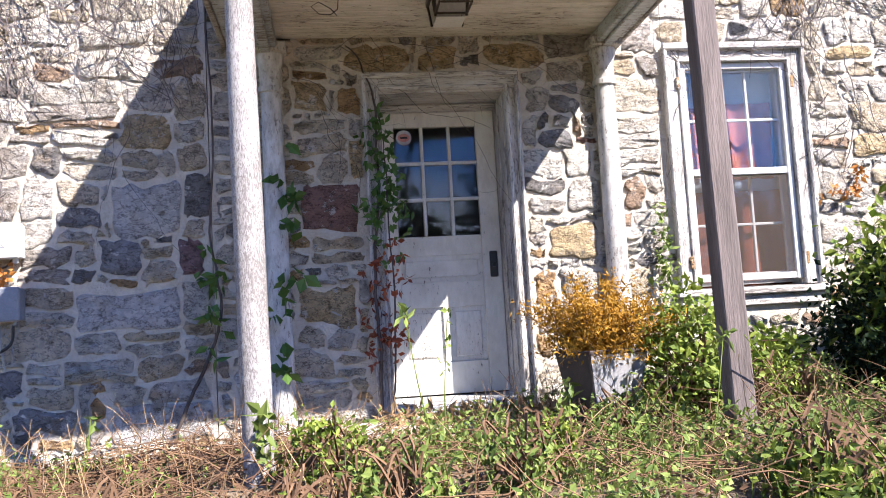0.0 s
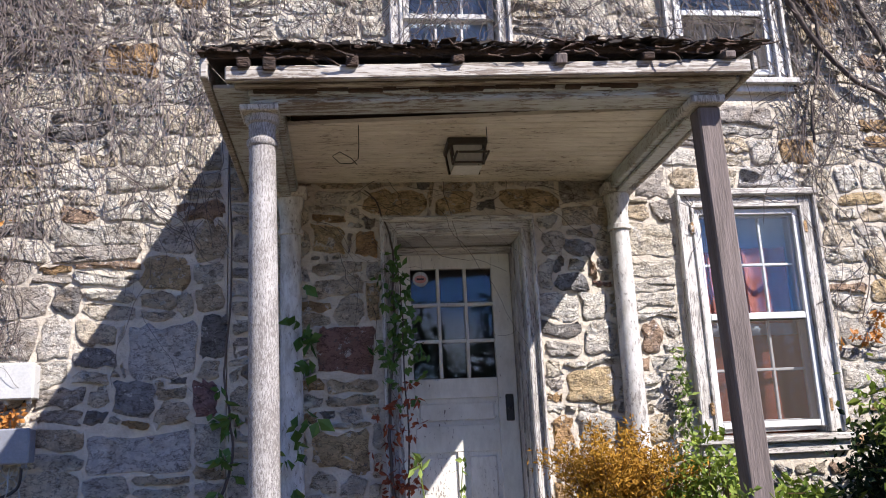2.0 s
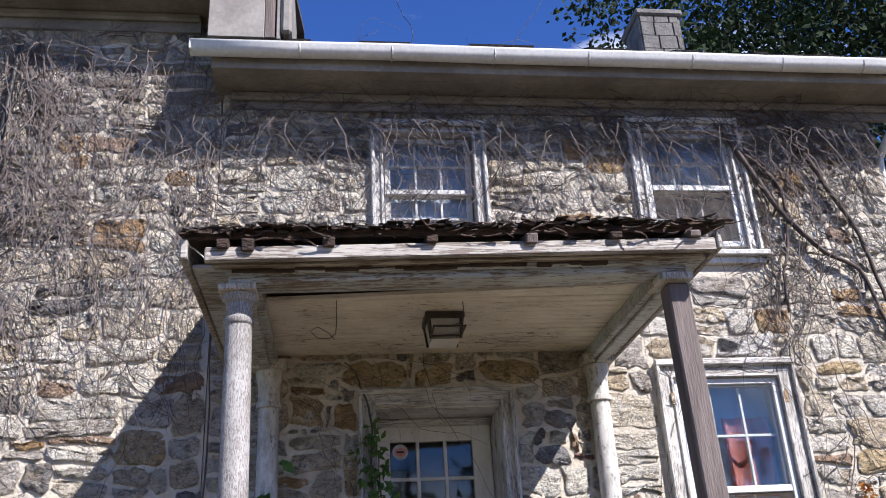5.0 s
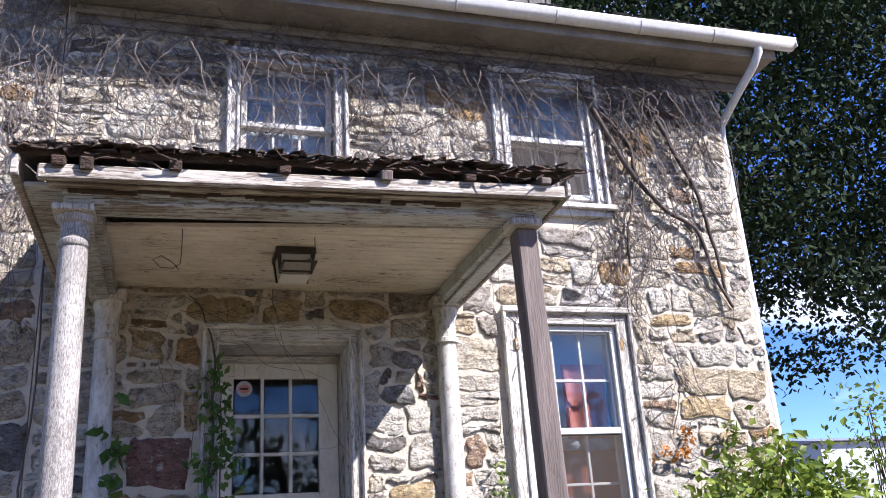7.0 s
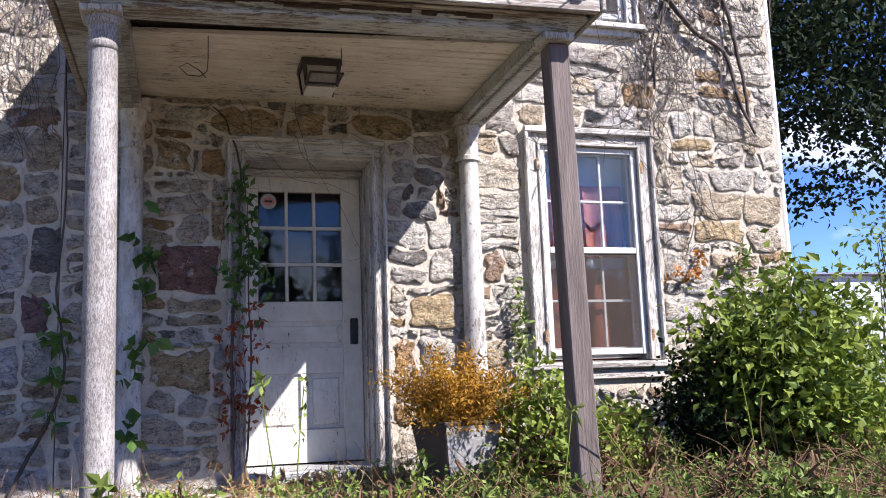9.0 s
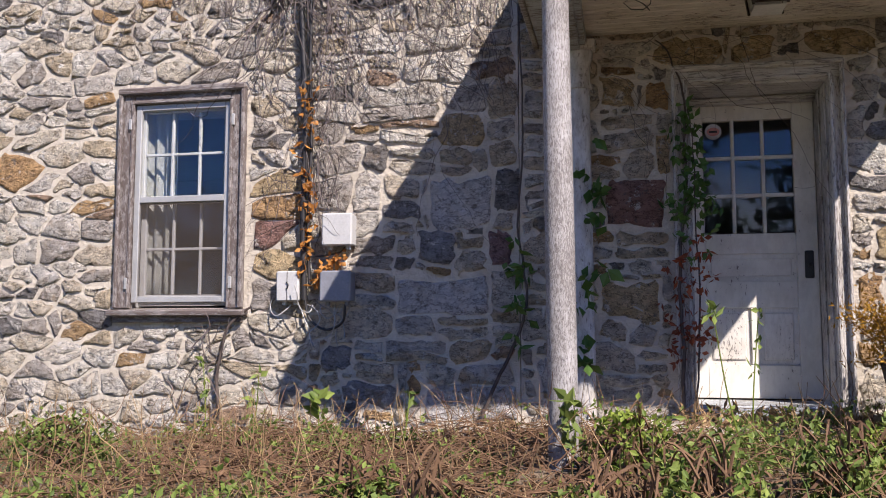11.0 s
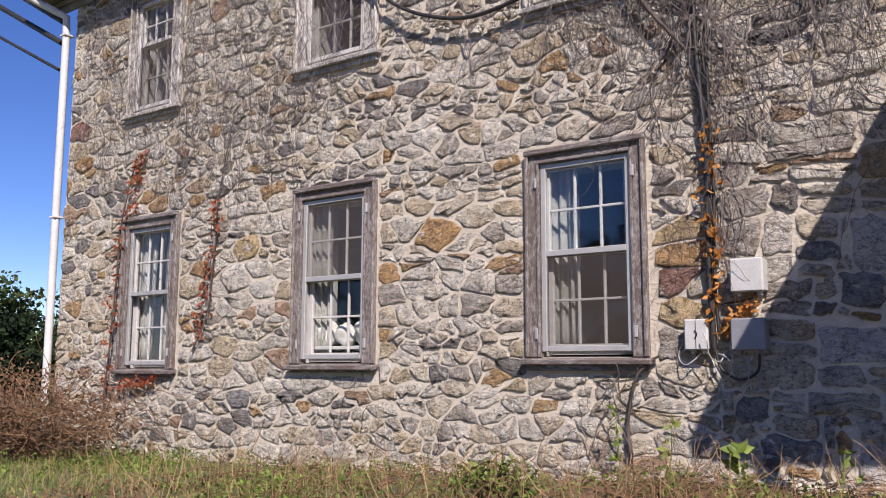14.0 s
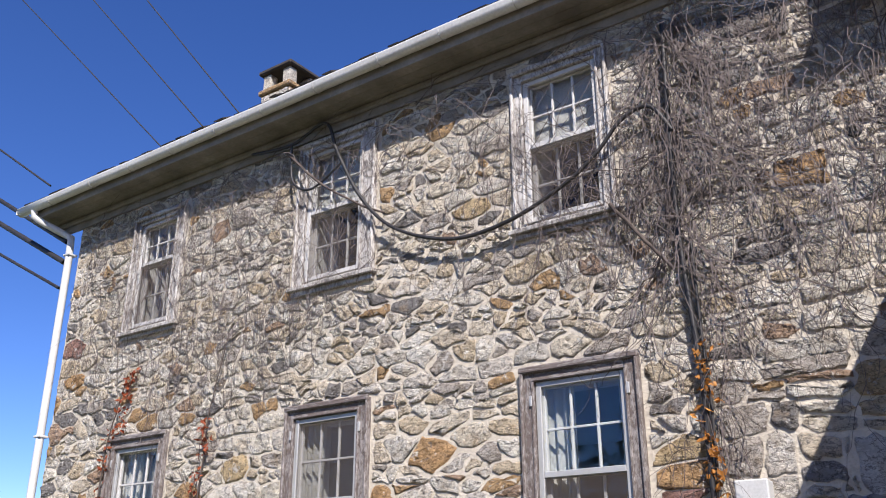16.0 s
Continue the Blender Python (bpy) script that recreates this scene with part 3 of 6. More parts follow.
def chimney(name, x, y, z0, z1, w, label, hood):
    c = thing(name, (x, y, z0), label, "chimney")
    rng = random.Random(7)
    boxed("core", (x - w / 2 + 0.02, x + w / 2 - 0.02, y - w / 2 + 0.02, y + w / 2 - 0.02, z0, z1), MORTAR if hood else CHIMNEY_GREY, c)
    z = z0
    while z < z1 - 0.05:
        h = rng.uniform(0.12, 0.2)
        for sx, sy in ((0, -1), (-1, 0), (1, 0), (0, 1)):
            u = -w / 2
            while u < w / 2 - 0.02:
                L = min(rng.uniform(0.15, 0.34), w / 2 - u)
                if sy:
                    d = (x + u, x + u + L - 0.015, y + sy * w / 2 - 0.02, y + sy * w / 2 + 0.02)
                else:
                    d = (x + sx * w / 2 - 0.02, x + sx * w / 2 + 0.02, y + u, y + u + L - 0.015)
                boxed("stone", (*d, z, min(z + h - (0.012 if hood else 0.004), z1)), STONE if hood else CHIMNEY_GREY, c, bevel=0.012 if hood else 0.004)
                u += L
        z += h
    boxed("crown", (x - w / 2 - 0.05, x + w / 2 + 0.05, y - w / 2 - 0.05, y + w / 2 + 0.05, z1, z1 + 0.09), STONE if hood else CHIMNEY_GREY, c, bevel=0.02)
    if hood:
        for sx in (-1, 1):
            for sy in (-1, 1):
                boxed("hood_pier", (x + sx * (w / 2 - 0.08) - 0.08, x + sx * (w / 2 - 0.08) + 0.08, y + sy * (w / 2 - 0.08) - 0.08, y + sy * (w / 2 - 0.08) + 0.08, z1 + 0.094, z1 + 0.36), STONE, c, bevel=0.015)
        boxed("hood_slab", (x - w / 2 - 0.06, x + w / 2 + 0.06, y - w / 2 - 0.06, y + w / 2 + 0.06, z1 + 0.364, z1 + 0.44), SHINGLE, c, bevel=0.02)
    return c


chimney("chimney", -9.83, 2.7, 6.7, 8.12, 0.58, "stone chimney with an open slab hood on piers", True)
chimney("chimney", 3.22, 2.9, 6.1, 7.62, 0.48, "squat grey stone chimney above the wing roof", False)

# ---- windows ----


def ring(name, x0, x1, z0, z1, wide, y0, y1, material, parent, label="", bevel=0.004):
    """A rectangular frame of four members in one mesh."""
    bm = bmesh.new()
    box(bm, x0, x0 + wide, y0, y1, z0, z1, bevel)
    box(bm, x1 - wide, x1, y0, y1, z0, z1, bevel)
    box(bm, x0 + wide + 0.0005, x1 - wide - 0.0005, y0 + 0.001, y1 - 0.001, z1 - wide, z1 - 0.001, bevel)
    box(bm, x0 + wide + 0.0005, x1 - wide - 0.0005, y0 + 0.001, y1 - 0.001, z0 + 0.001, z0 + wide, bevel)
    return part(name, bm, material, parent, label)


def sash(name, x0, x1, z0, z1, y, cols, rows, material, parent, wide=0.04):
    s = ring(name, x0, x1, z0, z1, wide, y, y + 0.035, material, parent)
    a, b, c, d = x0 + wide, x1 - wide, z0 + wide, z1 - wide
    for k in range(1, cols):
        x = a + (b - a) * k / cols
        boxed("muntin", (x - 0.009, x + 0.009, y + 0.006, y + 0.03, c + 0.001, d - 0.001), material, s, bevel=0.003)
    for k in range(1, rows):
        z = c + (d - c) * k / rows
        boxed("muntin", (a + 0.001, b - 0.001, y + 0.007, y + 0.029, z - 0.009, z + 0.009), material, s, bevel=0.003)
    for i in range(cols):
        for k in range(rows):
            w, h = (b - a) / cols, (d - c) / rows
            p = boxed("pane", (a + i * w + 0.004, a + (i + 1) * w - 0.004, y + 0.016, y + 0.020, c + k * h + 0.004, c + (k + 1) * h - 0.004), GLASS, s, bevel=0)
            p.visible_shadow = False
    return s


def window(name, x0, x1, z0, z1, sash_x, sash_z, meet, casing, storm, label, cols=3, sill_out=0.09, screen=True, hinges=True, glazed=True):
    """A sash window: moulded casing round the opening, sill, storm frame with glass above and a screen below, and two glazed sashes behind.
    x0..x1, z0..z1 outside of the casing; z0 is the underside of the sill."""
    w = thing(name, ((x0 + x1) / 2, 0.0, z0), label, "window", kind="structure")
    sx0, sx1 = sash_x
    sz0, sz1 = sash_z
    cw = sx0 - x0
    for nm, a, b in (("casing_side", x0, sx0), ("casing_side", sx1, x1)):
        bm = bmesh.new()
        inner = a > (x0 + x1) / 2
        o0, o1 = (b - 0.03, b) if inner else (a, a + 0.03)
        box(bm, a + 0.002, b - 0.002, -0.028, 0.06, sz0 - 0.05, z1, 0.004)
        box(bm, o0, o1, -0.055, -0.026, sz0 - 0.05, z1 + 0.012, 0.008)
        i0, i1 = (a, a + 0.022) if inner else (b - 0.022, b)
        box(bm, i0, i1, -0.042, -0.026, sz0 - 0.05, z1 - cw + 0.022, 0.005)
        part(nm, bm, casing, w)
    bm = bmesh.new()
    box(bm, sx0, sx1, -0.027, 0.06, sz1, z1 - 0.001, 0.004)
    box(bm, x0 - 0.004, x1 + 0.004, -0.06, -0.029, z1 - 0.032, z1 + 0.018, 0.01)
    box(bm, sx0 - 0.02, sx1 + 0.02, -0.043, -0.025, sz1, sz1 + 0.022, 0.005)
    across = {BROWN_FRAME: BROWN_FRAME_H, WHITE_PEEL: WHITE_PEEL_H}.get(casing, casing)
    part("casing_head", bm, across, w)
    bm = bmesh.new()
    tilt = Matrix.Translation((0, 0, sz0 - 0.055)) @ Matrix.Rotation(radians(6), 4, "X") @ Matrix.Translation((0, 0, -(sz0 - 0.055)))
    box(bm, x0 - 0.03, x1 + 0.03, -sill_out, 0.10, sz0 - 0.095, sz0 - 0.053, 0.008, tilt)
    box(bm, x0, x1, -sill_out * 0.5, 0.0, z0, sz0 - 0.098, 0.005)
    part("sill", bm, across, w)
    # jamb lining through the wall
    bm = bmesh.new()
    for a, b in ((sx0 - 0.03, sx0 - 0.004), (sx1 + 0.004, sx1 + 0.03)):
        box(bm, a, b, 0.062, 0.46, sz0 - 0.04, sz1 + 0.02, 0)
    box(bm, sx0, sx1, 0.062, 0.46, sz1 + 0.002, sz1 + 0.02, 0)
    box(bm, sx0, sx1, 0.105, 0.46, sz0 - 0.03, sz0 - 0.008, 0)
    part("lining", bm, SASH_WHITE, w)
    if storm is not None:
        st = ring("storm_frame", sx0 + 0.002, sx1 - 0.002, sz0 - 0.01, sz1 - 0.002, 0.042, -0.012, 0.018, storm, w)
        boxed("storm_rail", (sx0 + 0.045, sx1 - 0.045, -0.011, 0.017, meet - 0.022, meet + 0.022), storm, st)
        if glazed:
            p = boxed("storm_pane", (sx0 + 0.04, sx1 - 0.04, 0.004, 0.008, meet + 0.02, sz1 - 0.04), GLASS, st, bevel=0)
            p.visible_shadow = False
        if screen:
            lo, hi = (meet + 0.02, sz1 - 0.03) if screen == "up" else (sz0 + 0.03, meet - 0.02)
            soup("screen", [(sx0 + 0.04, -0.001, lo), (sx1 - 0.04, -0.001, lo), (sx1 - 0.04, -0.001, hi), (sx0 + 0.04, -0.001, hi)], [(0, 1, 2, 3)], SCREEN, st, "grey insect screen")
    sash("upper_sash", sx0 + 0.012, sx1 - 0.012, meet - 0.015, sz1 - 0.012, 0.035, cols, 2, SASH_WHITE, w)
    sash("lower_sash", sx0 + 0.012, sx1 - 0.012, sz0 + 0.005, meet + 0.02, 0.075, cols, 2, SASH_WHITE, w)
    if hinges:
        for hx in (sx0 - 0.025, sx1 + 0.025):
            for hz in (sz0 + 0.12, sz1 - 0.14):
                boxed("hinge", (hx - 0.012, hx + 0.012, -0.045, -0.027, hz - 0.04, hz + 0.04), ALU if storm is ALU else ORANGE_STONE, w, "small old shutter hinge")
    return w


window("window_1", -4.235, -3.295, 0.865, 2.47, (-4.12, -3.408), (1.01, 2.375), 1.708, BROWN_FRAME, ALU, "sash window with storm frame in weathered brown casing")
window("window_2", -6.655, -5.69, 0.84, 2.465, (-6.55, -5.815), (0.965, 2.365), 1.655, BROWN_FRAME, ALU, "sash window with storm frame, white ornaments behind it", screen="up", glazed=False)
window("window_3", -9.225, -8.297, 0.785, 2.445, (-9.12, -8.41), (0.915, 2.335), 1.645, BROWN_FRAME, ALU, "narrow sash window in weathered brown casing with creeper", screen=False, glazed=False)
window("window_4", -4.235, -3.355, 3.51, 5.02, (-4.125, -3.455), (3.65, 4.92), 4.305, GREY_PEEL, SASH_WHITE, "upstairs sash window in peeling white casing", hinges=False, glazed=False)
window("window_5", -6.68, -5.695, 3.51, 5.085, (-6.56, -5.865), (3.66, 4.985), 4.345, GREY_PEEL, SASH_WHITE, "upstairs sash window in peeling white casing, vines across", hinges=False, glazed=False)
window("window_6", -9.28, -8.38, 3.52, 4.95, (-9.17, -8.53), (3.66, 4.87), 4.38, GREY_PEEL, SASH_WHITE, "upstairs sash window overgrown with dead vines", hinges=False, glazed=False)
window("window_7", 1.455, 2.435, 0.85, 2.565, (1.572, 2.31), (1.02, 2.455), 1.725, WHITE_PEEL, WHITE_METAL, "sash window with white storm frame in peeling casing", sill_out=0.07)
window("window_8", -0.4, 0.435, 3.34, 4.4, (-0.31, 0.34), (3.46, 4.315), 3.86, WHITE_KEPT, None, "upstairs sash window in white casing above the porch", hinges=False)
window("window_9", 1.515, 2.4, 3.28, 4.46, (1.612, 2.297), (3.43, 4.36), 3.893, WHITE_KEPT, WHITE_METAL, "upstairs sash window in white casing, lower half dark", hinges=False)

# ---- door ----
door_frame = thing("door_frame", (0.01, 0, 0.2), "peeling white moulded door casing in the stone wall", "door frame", kind="structure")
for a, b, o in ((-0.505, -0.405, -1), (0.395, 0.485, 1)):
    bm = bmesh.new()
    box(bm, a, b, -0.03, 0.0, 0.27, 2.312, 0.004)
    oo = (a, a + 0.026) if o < 0 else (b - 0.026, b)
    box(bm, *oo, -0.062, -0.031, 0.27, 2.40, 0.01)
    ii = (b - 0.03, b - 0.002) if o < 0 else (a + 0.002, a + 0.03)
    box(bm, *ii, -0.045, -0.031, 0.27, 2.34, 0.008)
    part("casing_side", bm, WHITE_PEEL, door_frame)
bm = bmesh.new()
box(bm, -0.505, 0.485, -0.03, 0.0, 2.314, 2.41, 0.004)
box(bm, -0.505, 0.485, -0.066, -0.031, 2.385, 2.42, 0.01)
box(bm, -0.405, 0.395, -0.045, -0.031, 2.316, 2.342, 0.008)
part("casing_head", bm, WHITE_PEEL_H, door_frame)
for a, b in ((-0.435, -0.405), (0.395, 0.425)):
    bm = bmesh.new()
    box(bm, a, b, 0.002, 0.44, 0.27, 2.31, 0)
    s = 1 if a < 0 else -1
    e = b if a < 0 else a
    for y0, y1 in ((0.03, 0.05), (0.2, 0.215)):
        box(bm, *sorted((e, e + s * 0.012)), y0, y1, 0.3, 2.30, 0.004)
    part("jamb", bm, WHITE_PEEL, door_frame)
bm = bmesh.new()
box(bm, -0.404, 0.394, 0.002, 0.44, 2.30, 2.33, 0.002)
box(bm, -0.402, 0.392, 0.30, 0.372, 2.262, 2.298, 0.006)
box(bm, -0.402, 0.392, 0.27, 0.298, 2.274, 2.298, 0.01)
part("head_panel", bm, WHITE_PEEL_H, door_frame)
boxed("threshold", (-0.445, 0.435, -0.10, 0.42, 0.27, 0.375), BEAM_PAINT, door_frame, bevel=0.012)

door = thing("door_1", (0.0, 0.25, 0.38), "cracked white panelled door with nine small panes", "door", kind="structure")
DX0, DX1, DZ0, DZ1, DY = -0.402, 0.392, 0.385, 2.288, 0.375
GX0, GX1, GZ0, GZ1 = -0.291, 0.262, 1.427, 2.165
bm = bmesh.new()
for d in ((DX0, GX0, DZ0, DZ1), (GX1, DX1, DZ0, DZ1), (GX0, GX1, GZ1, DZ1), (GX0, GX1, 1.297, GZ0), (GX0, GX1, 0.953, 1.122), (GX0, GX1, DZ0, 0.595), (-0.025, 0.022, 0.596, 0.952)):
    box(bm, d[0] + 0.0005, d[1] - 0.0005, DY, DY + 0.045, d[2] + 0.0005, d[3] - 0.0005, 0.003)
part("stiles_and_rails", bm, DOOR_PAINT, door)
for a, b, c, d in ((GX0, GX1, 1.122, 1.297), (GX0, -0.025, 0.595, 0.953), (0.022, GX1, 0.595, 0.953)):
    bm = box(bmesh.new(), a, b, DY + 0.018, DY + 0.03, c, d, 0)
    box(bm, a + 0.03, b - 0.03, DY + 0.008, DY + 0.019, c + 0.03, d - 0.03, 0.007)
    part("panel", bm, DOOR_PAINT if c > 1 else DOOR_CRACKED, door)
for k in (1, 2):
    x = GX0 + (GX1 - GX0) * k / 3
    boxed("muntin", (x - 0.011, x + 0.011, DY - 0.002, DY + 0.03, GZ0, GZ1), DOOR_PAINT, door, bevel=0.004)
    z = GZ0 + (GZ1 - GZ0) * k / 3
    boxed("muntin", (GX0, GX1, DY - 0.001, DY + 0.029, z - 0.011, z + 0.011), DOOR_PAINT, door, bevel=0.004)
for i in range(3):
    for k in range(3):
        w, h = (GX1 - GX0) / 3, (GZ1 - GZ0) / 3
        p = boxed("pane", (GX0 + i * w + 0.008, GX0 + (i + 1) * w - 0.008, DY + 0.014, DY + 0.018, GZ0 + k * h + 0.008, GZ0 + (k + 1) * h - 0.008), GLASS, door, bevel=0)
        p.visible_shadow = False
hp = boxed("lock_plate", (0.308, 0.362, DY - 0.012, DY + 0.002, 1.138, 1.312), BLACK, door, "black iron lock plate", bevel=0.006)
part("knob_spindle", lathe(bmesh.new(), 0.335, DY - 0.02, [(1.205, 0.008), (1.211, 0.014), (1.225, 0.014), (1.233, 0.008)], 10), BLACK, hp)
# round warning sticker: white disc, red lozenge, a bar for the unreadable word
bm = bmesh.new()
r = bmesh.ops.create_cone(bm, cap_ends=True, segments=28, radius1=0.052, radius2=0.052, depth=0.001, matrix=pose(-0.222, DY + 0.0125, 2.1, 90))
st = part("sticker", bm, SASH_WHITE, door, "round white sticker with a red lozenge")
bm = bmesh.new()
bmesh.ops.create_cone(bm, cap_ends=True, segments=28, radius1=0.04, radius2=0.04, depth=0.001, matrix=pose(-0.222, DY + 0.0112, 2.1, 90) @ Matrix.Diagonal((1, 0.68, 1, 1)))
sr = part("lozenge", bm, RED_CLOTH, st)
boxed("bar", (-0.247, -0.197, DY + 0.0098, DY + 0.0104, 2.093, 2.107), BLACK, sr, bevel=0)

# ---- porch ----
porch = thing("porch", (0.1, -0.8, 0.0), "small decayed entrance porch with peeling paint and rotting roof edge", "porch")
PY = -1.6
post = part("turned_column", lathe(bmesh.new(), -1.09, PY, [(0.1, 0.067), (0.4, 0.066), (1.4, 0.065), (2.315, 0.060), (2.32, 0.066), (2.33, 0.070), (2.345, 0.070), (2.355, 0.061), (2.42, 0.061), (2.43, 0.073), (2.455, 0.079), (2.462, 0.079)], 28), COLUMN_PAINT, porch, "round column with peeling white paint", smooth=True)
post.data.set_sharp_from_angle(angle=radians(35))
for v in post.data.vertices:
    v.co.x += (v.co.z - 1.2) * -0.007
boxed("abacus", (-1.19, -1.02, PY - 0.10, PY + 0.09, 2.487, 2.518), WHITE_PEEL, post, bevel=0.006)
lean = Matrix.Translation((1.05, PY, 0)) @ Matrix.Rotation(radians(-1.0), 4, "Y")
bp = boxed("square_post", (-0.055, 0.055, -0.055, 0.055, 0.12, 2.498), BARE_POST, porch, "bare weathered square timber post", bevel=0.008, m=lean)
boxed("abacus", (0.905, 1.075, PY - 0.10, PY + 0.09, 2.478, 2.518), WHITE_PEEL, bp, bevel=0.006)
for x in (-1.06, 1.045):
    pl = part("half_column", lathe(bmesh.new(), x, -0.055, [(0.2, 0.078), (0.35, 0.075), (2.30, 0.062), (2.305, 0.077), (2.335, 0.077), (2.34, 0.066), (2.46, 0.068), (2.50, 0.084), (2.54, 0.084)], 24), WHITE_KEPT, porch, "half-round column against the wall, white paint", smooth=True)
    pl.data.set_sharp_from_angle(angle=radians(35))
    boxed("abacus", (x - 0.105, x + 0.105, -0.16, -0.025, 2.542, 2.60), WHITE_PEEL, pl, bevel=0.006)
# beams: front, and one each side back to the wall
fb = boxed("front_beam", (-1.15, 1.06, PY - 0.07, PY + 0.07, 2.52, 2.635), BEAM_PAINT, porch, "front beam with flaking white paint", bevel=0.006)
boxed("beam_moulding", (-1.155, 1.065, PY - 0.088, PY - 0.071, 2.56, 2.605), BEAM_PAINT, fb, bevel=0.006)
boxed("beam_bead", (-1.14, 1.05, PY - 0.078, PY - 0.071, 2.524, 2.548), BEAM_PAINT, fb)
for x in (-1.08, 1.05):
    bm = box(bmesh.new(), x - 0.065, x + 0.065, PY + 0.072, -0.03, 2.56, 2.65, 0.006)
    box(bm, x - 0.03, x + 0.03, PY + 0.075, -0.03, 2.535, 2.559, 0.006)
    part("side_beam", bm, BEAM_PAINT, porch)
boxed("roof_void_board", (-1.0, 0.98, PY + 0.075, PY + 0.6, 2.70, 2.72), ROTTEN, porch)
for k in range(5, 19):
    y0 = PY + 0.085 + k * 0.0795
    d = 0.0
    bm = bmesh.new()
    box(bm, -1.035, 1.005, y0, y0 + 0.069, 2.655 - d + 0.004 * math.sin(7 * k), 2.675, 0.005, None)
    if k == 5:
        # the first board has rotted away towards the column
        for v in bm.verts:
            if v.co.y < y0 + 0.03:
                v.co.y = y0 + 0.055 - 0.14 * (v.co.x + 1.012) / 1.994
    part("ceiling_board", bm, CEIL_PAINT, porch)
# strips of rot and splintered wood where the soffit has fallen from the beam
for x0, x1, z in ((-1.13, -0.62, 2.664), (-0.66, -0.18, 2.668), (-0.2, 0.25, 2.672), (0.3, 0.65, 2.672)):
    bm = bmesh.new()
    rr = random.Random(int(1000 * z + 100 * x1))
    x = x0
    while x < x1:
        w = rr.uniform(0.04, 0.14)
        box(bm, x, min(x + w, x1), -1.696 - rr.uniform(0, 0.02), -1.672, 2.564 + rr.uniform(-0.004, 0.012), 2.58, 0.003)
        x += w
    part("rotten_strip", bm, ROTTEN, porch, "splintered rotten strip above the beam")
# cornice and roof above the beams
bm = bmesh.new()
box(bm, -1.22, 1.14, -1.782, -1.692, 2.604, 2.625, 0.005)
box(bm, -1.21, 1.13, -1.73, -1.69, 2.58, 2.603, 0.008)
part("front_soffit", bm, FASCIA_PAINT, porch)
part("front_fascia", box(bmesh.new(), -1.24, 1.16, -1.822, -1.784, 2.574, 2.642, 0.006), FASCIA_PAINT, porch, "cracked grey-white fascia board")
K = 0.28
slope = math.atan(K)
for x0, x1, zb, wide in ((-1.345, -1.312, 2.585, 0.19), (1.165, 1.19, 2.58, 0.09)):
    part("side_fascia", box(bmesh.new(), x0, x1, -1.83, -0.032, zb, 2.68, 0.006), FASCIA_PAINT, porch)
    s = 1 if x0 < 0 else -1
    e = x1 if x0 < 0 else x0
    part("side_soffit", box(bmesh.new(), *sorted((e + s * 0.003, e + s * wide)), -1.69, -0.032, zb + 0.008, zb + 0.03, 0.004), BEAM_PAINT, porch)
    bm = bmesh.new()
    tri = [(-1.81, 2.66), (-0.03, 2.66), (-0.03, 2.68 + K * 1.75)]
    a, b = ([bm.verts.new((x, y, z)) for y, z in tri] for x in (x0 + 0.004, x1 - 0.004))
    bm.faces.new(a[::-1])
    bm.faces.new(b)
    for k in range(3):
        bm.faces.new((a[k], a[(k + 1) % 3], b[(k + 1) % 3], b[k]))
    part("side_infill", bm, BEAM_PAINT, porch)
m = Matrix.Translation((0, -1.85, 2.672)) @ Matrix.Rotation(slope, 4, "X")
part("roof_deck", box(bmesh.new(), -1.33, 1.18, 0.05, 1.88, 0.0, 0.03, 0, m), ROTTEN, porch)
rng = random.Random(11)
for x in (-1.16, -1.05, -0.69, -0.22, 0.25, 0.66, 1.05):
    h = rng.uniform(0.03, 0.06)
    part("rafter_tail", box(bmesh.new(), x - 0.028, x + 0.028, -0.01, 0.35, -h - 0.005, -0.004, 0.006, m), ROTTEN if rng.random() < 0.6 else BARE_POST, porch)
# ragged layers of rotten shingle hanging at the edge
nr = np.random.default_rng(5)
for layer in range(5):
    bm = bmesh.new()
    x = -1.36
    while x < 1.22:
        w = nr.uniform(0.015, 0.07)
        out, up = nr.uniform(-0.13, -0.015) + 0.004 * layer + 0.02 * math.sin(9 * x + layer), nr.uniform(-0.012, 0.010)
        tip = m @ Matrix.Translation((x, 0, 0.03 + layer * 0.0055 + up)) @ Matrix.Rotation(nr.normal() * 0.05, 4, "Z") @ Matrix.Rotation(nr.normal() * 0.11, 4, "Y") @ Matrix.Rotation(nr.normal() * 0.05, 4, "X")
        box(bm, 0, w, -0.02 - out, 0.45, 0, nr.uniform(0.004, 0.010), 0, tip)
        x += w + nr.uniform(-0.012, 0.01)
    for v in bm.verts:
        v.co += Vector(nr.normal(size=3) * 0.004)
    ob = part("rotten_shingles", bm, SHINGLE if layer % 2 else ROTTEN, porch, "ragged rotten shingle edge")
    ob["kind"] = "stuff"
chips = []
for _ in range(90):
    x = nr.uniform(-1.36, 1.25)
    a = np.array([x, -1.85 + nr.uniform(-0.02, 0.05), 2.685 + nr.uniform(-0.025, 0.05)])
    chips.append((wander(a, (nr.choice([-1, 1]), 0.1, -0.1), 3, 0.03, nr, 0.25), 0.007, 0.002))
v, f = tubes(chips, 4)
soup("splinter_fringe", v, f, ROTTEN, porch)["kind"] = "stuff"
# the whole canopy has settled towards the column
for ob in porch.children_recursive:
    if "column" in ob.name or "post" in ob.name:
        continue
    for v in ob.data.vertices:
        v.co.z += 0.022 * v.co.x * min(1.0, max(0.0, -v.co.y / 1.6))

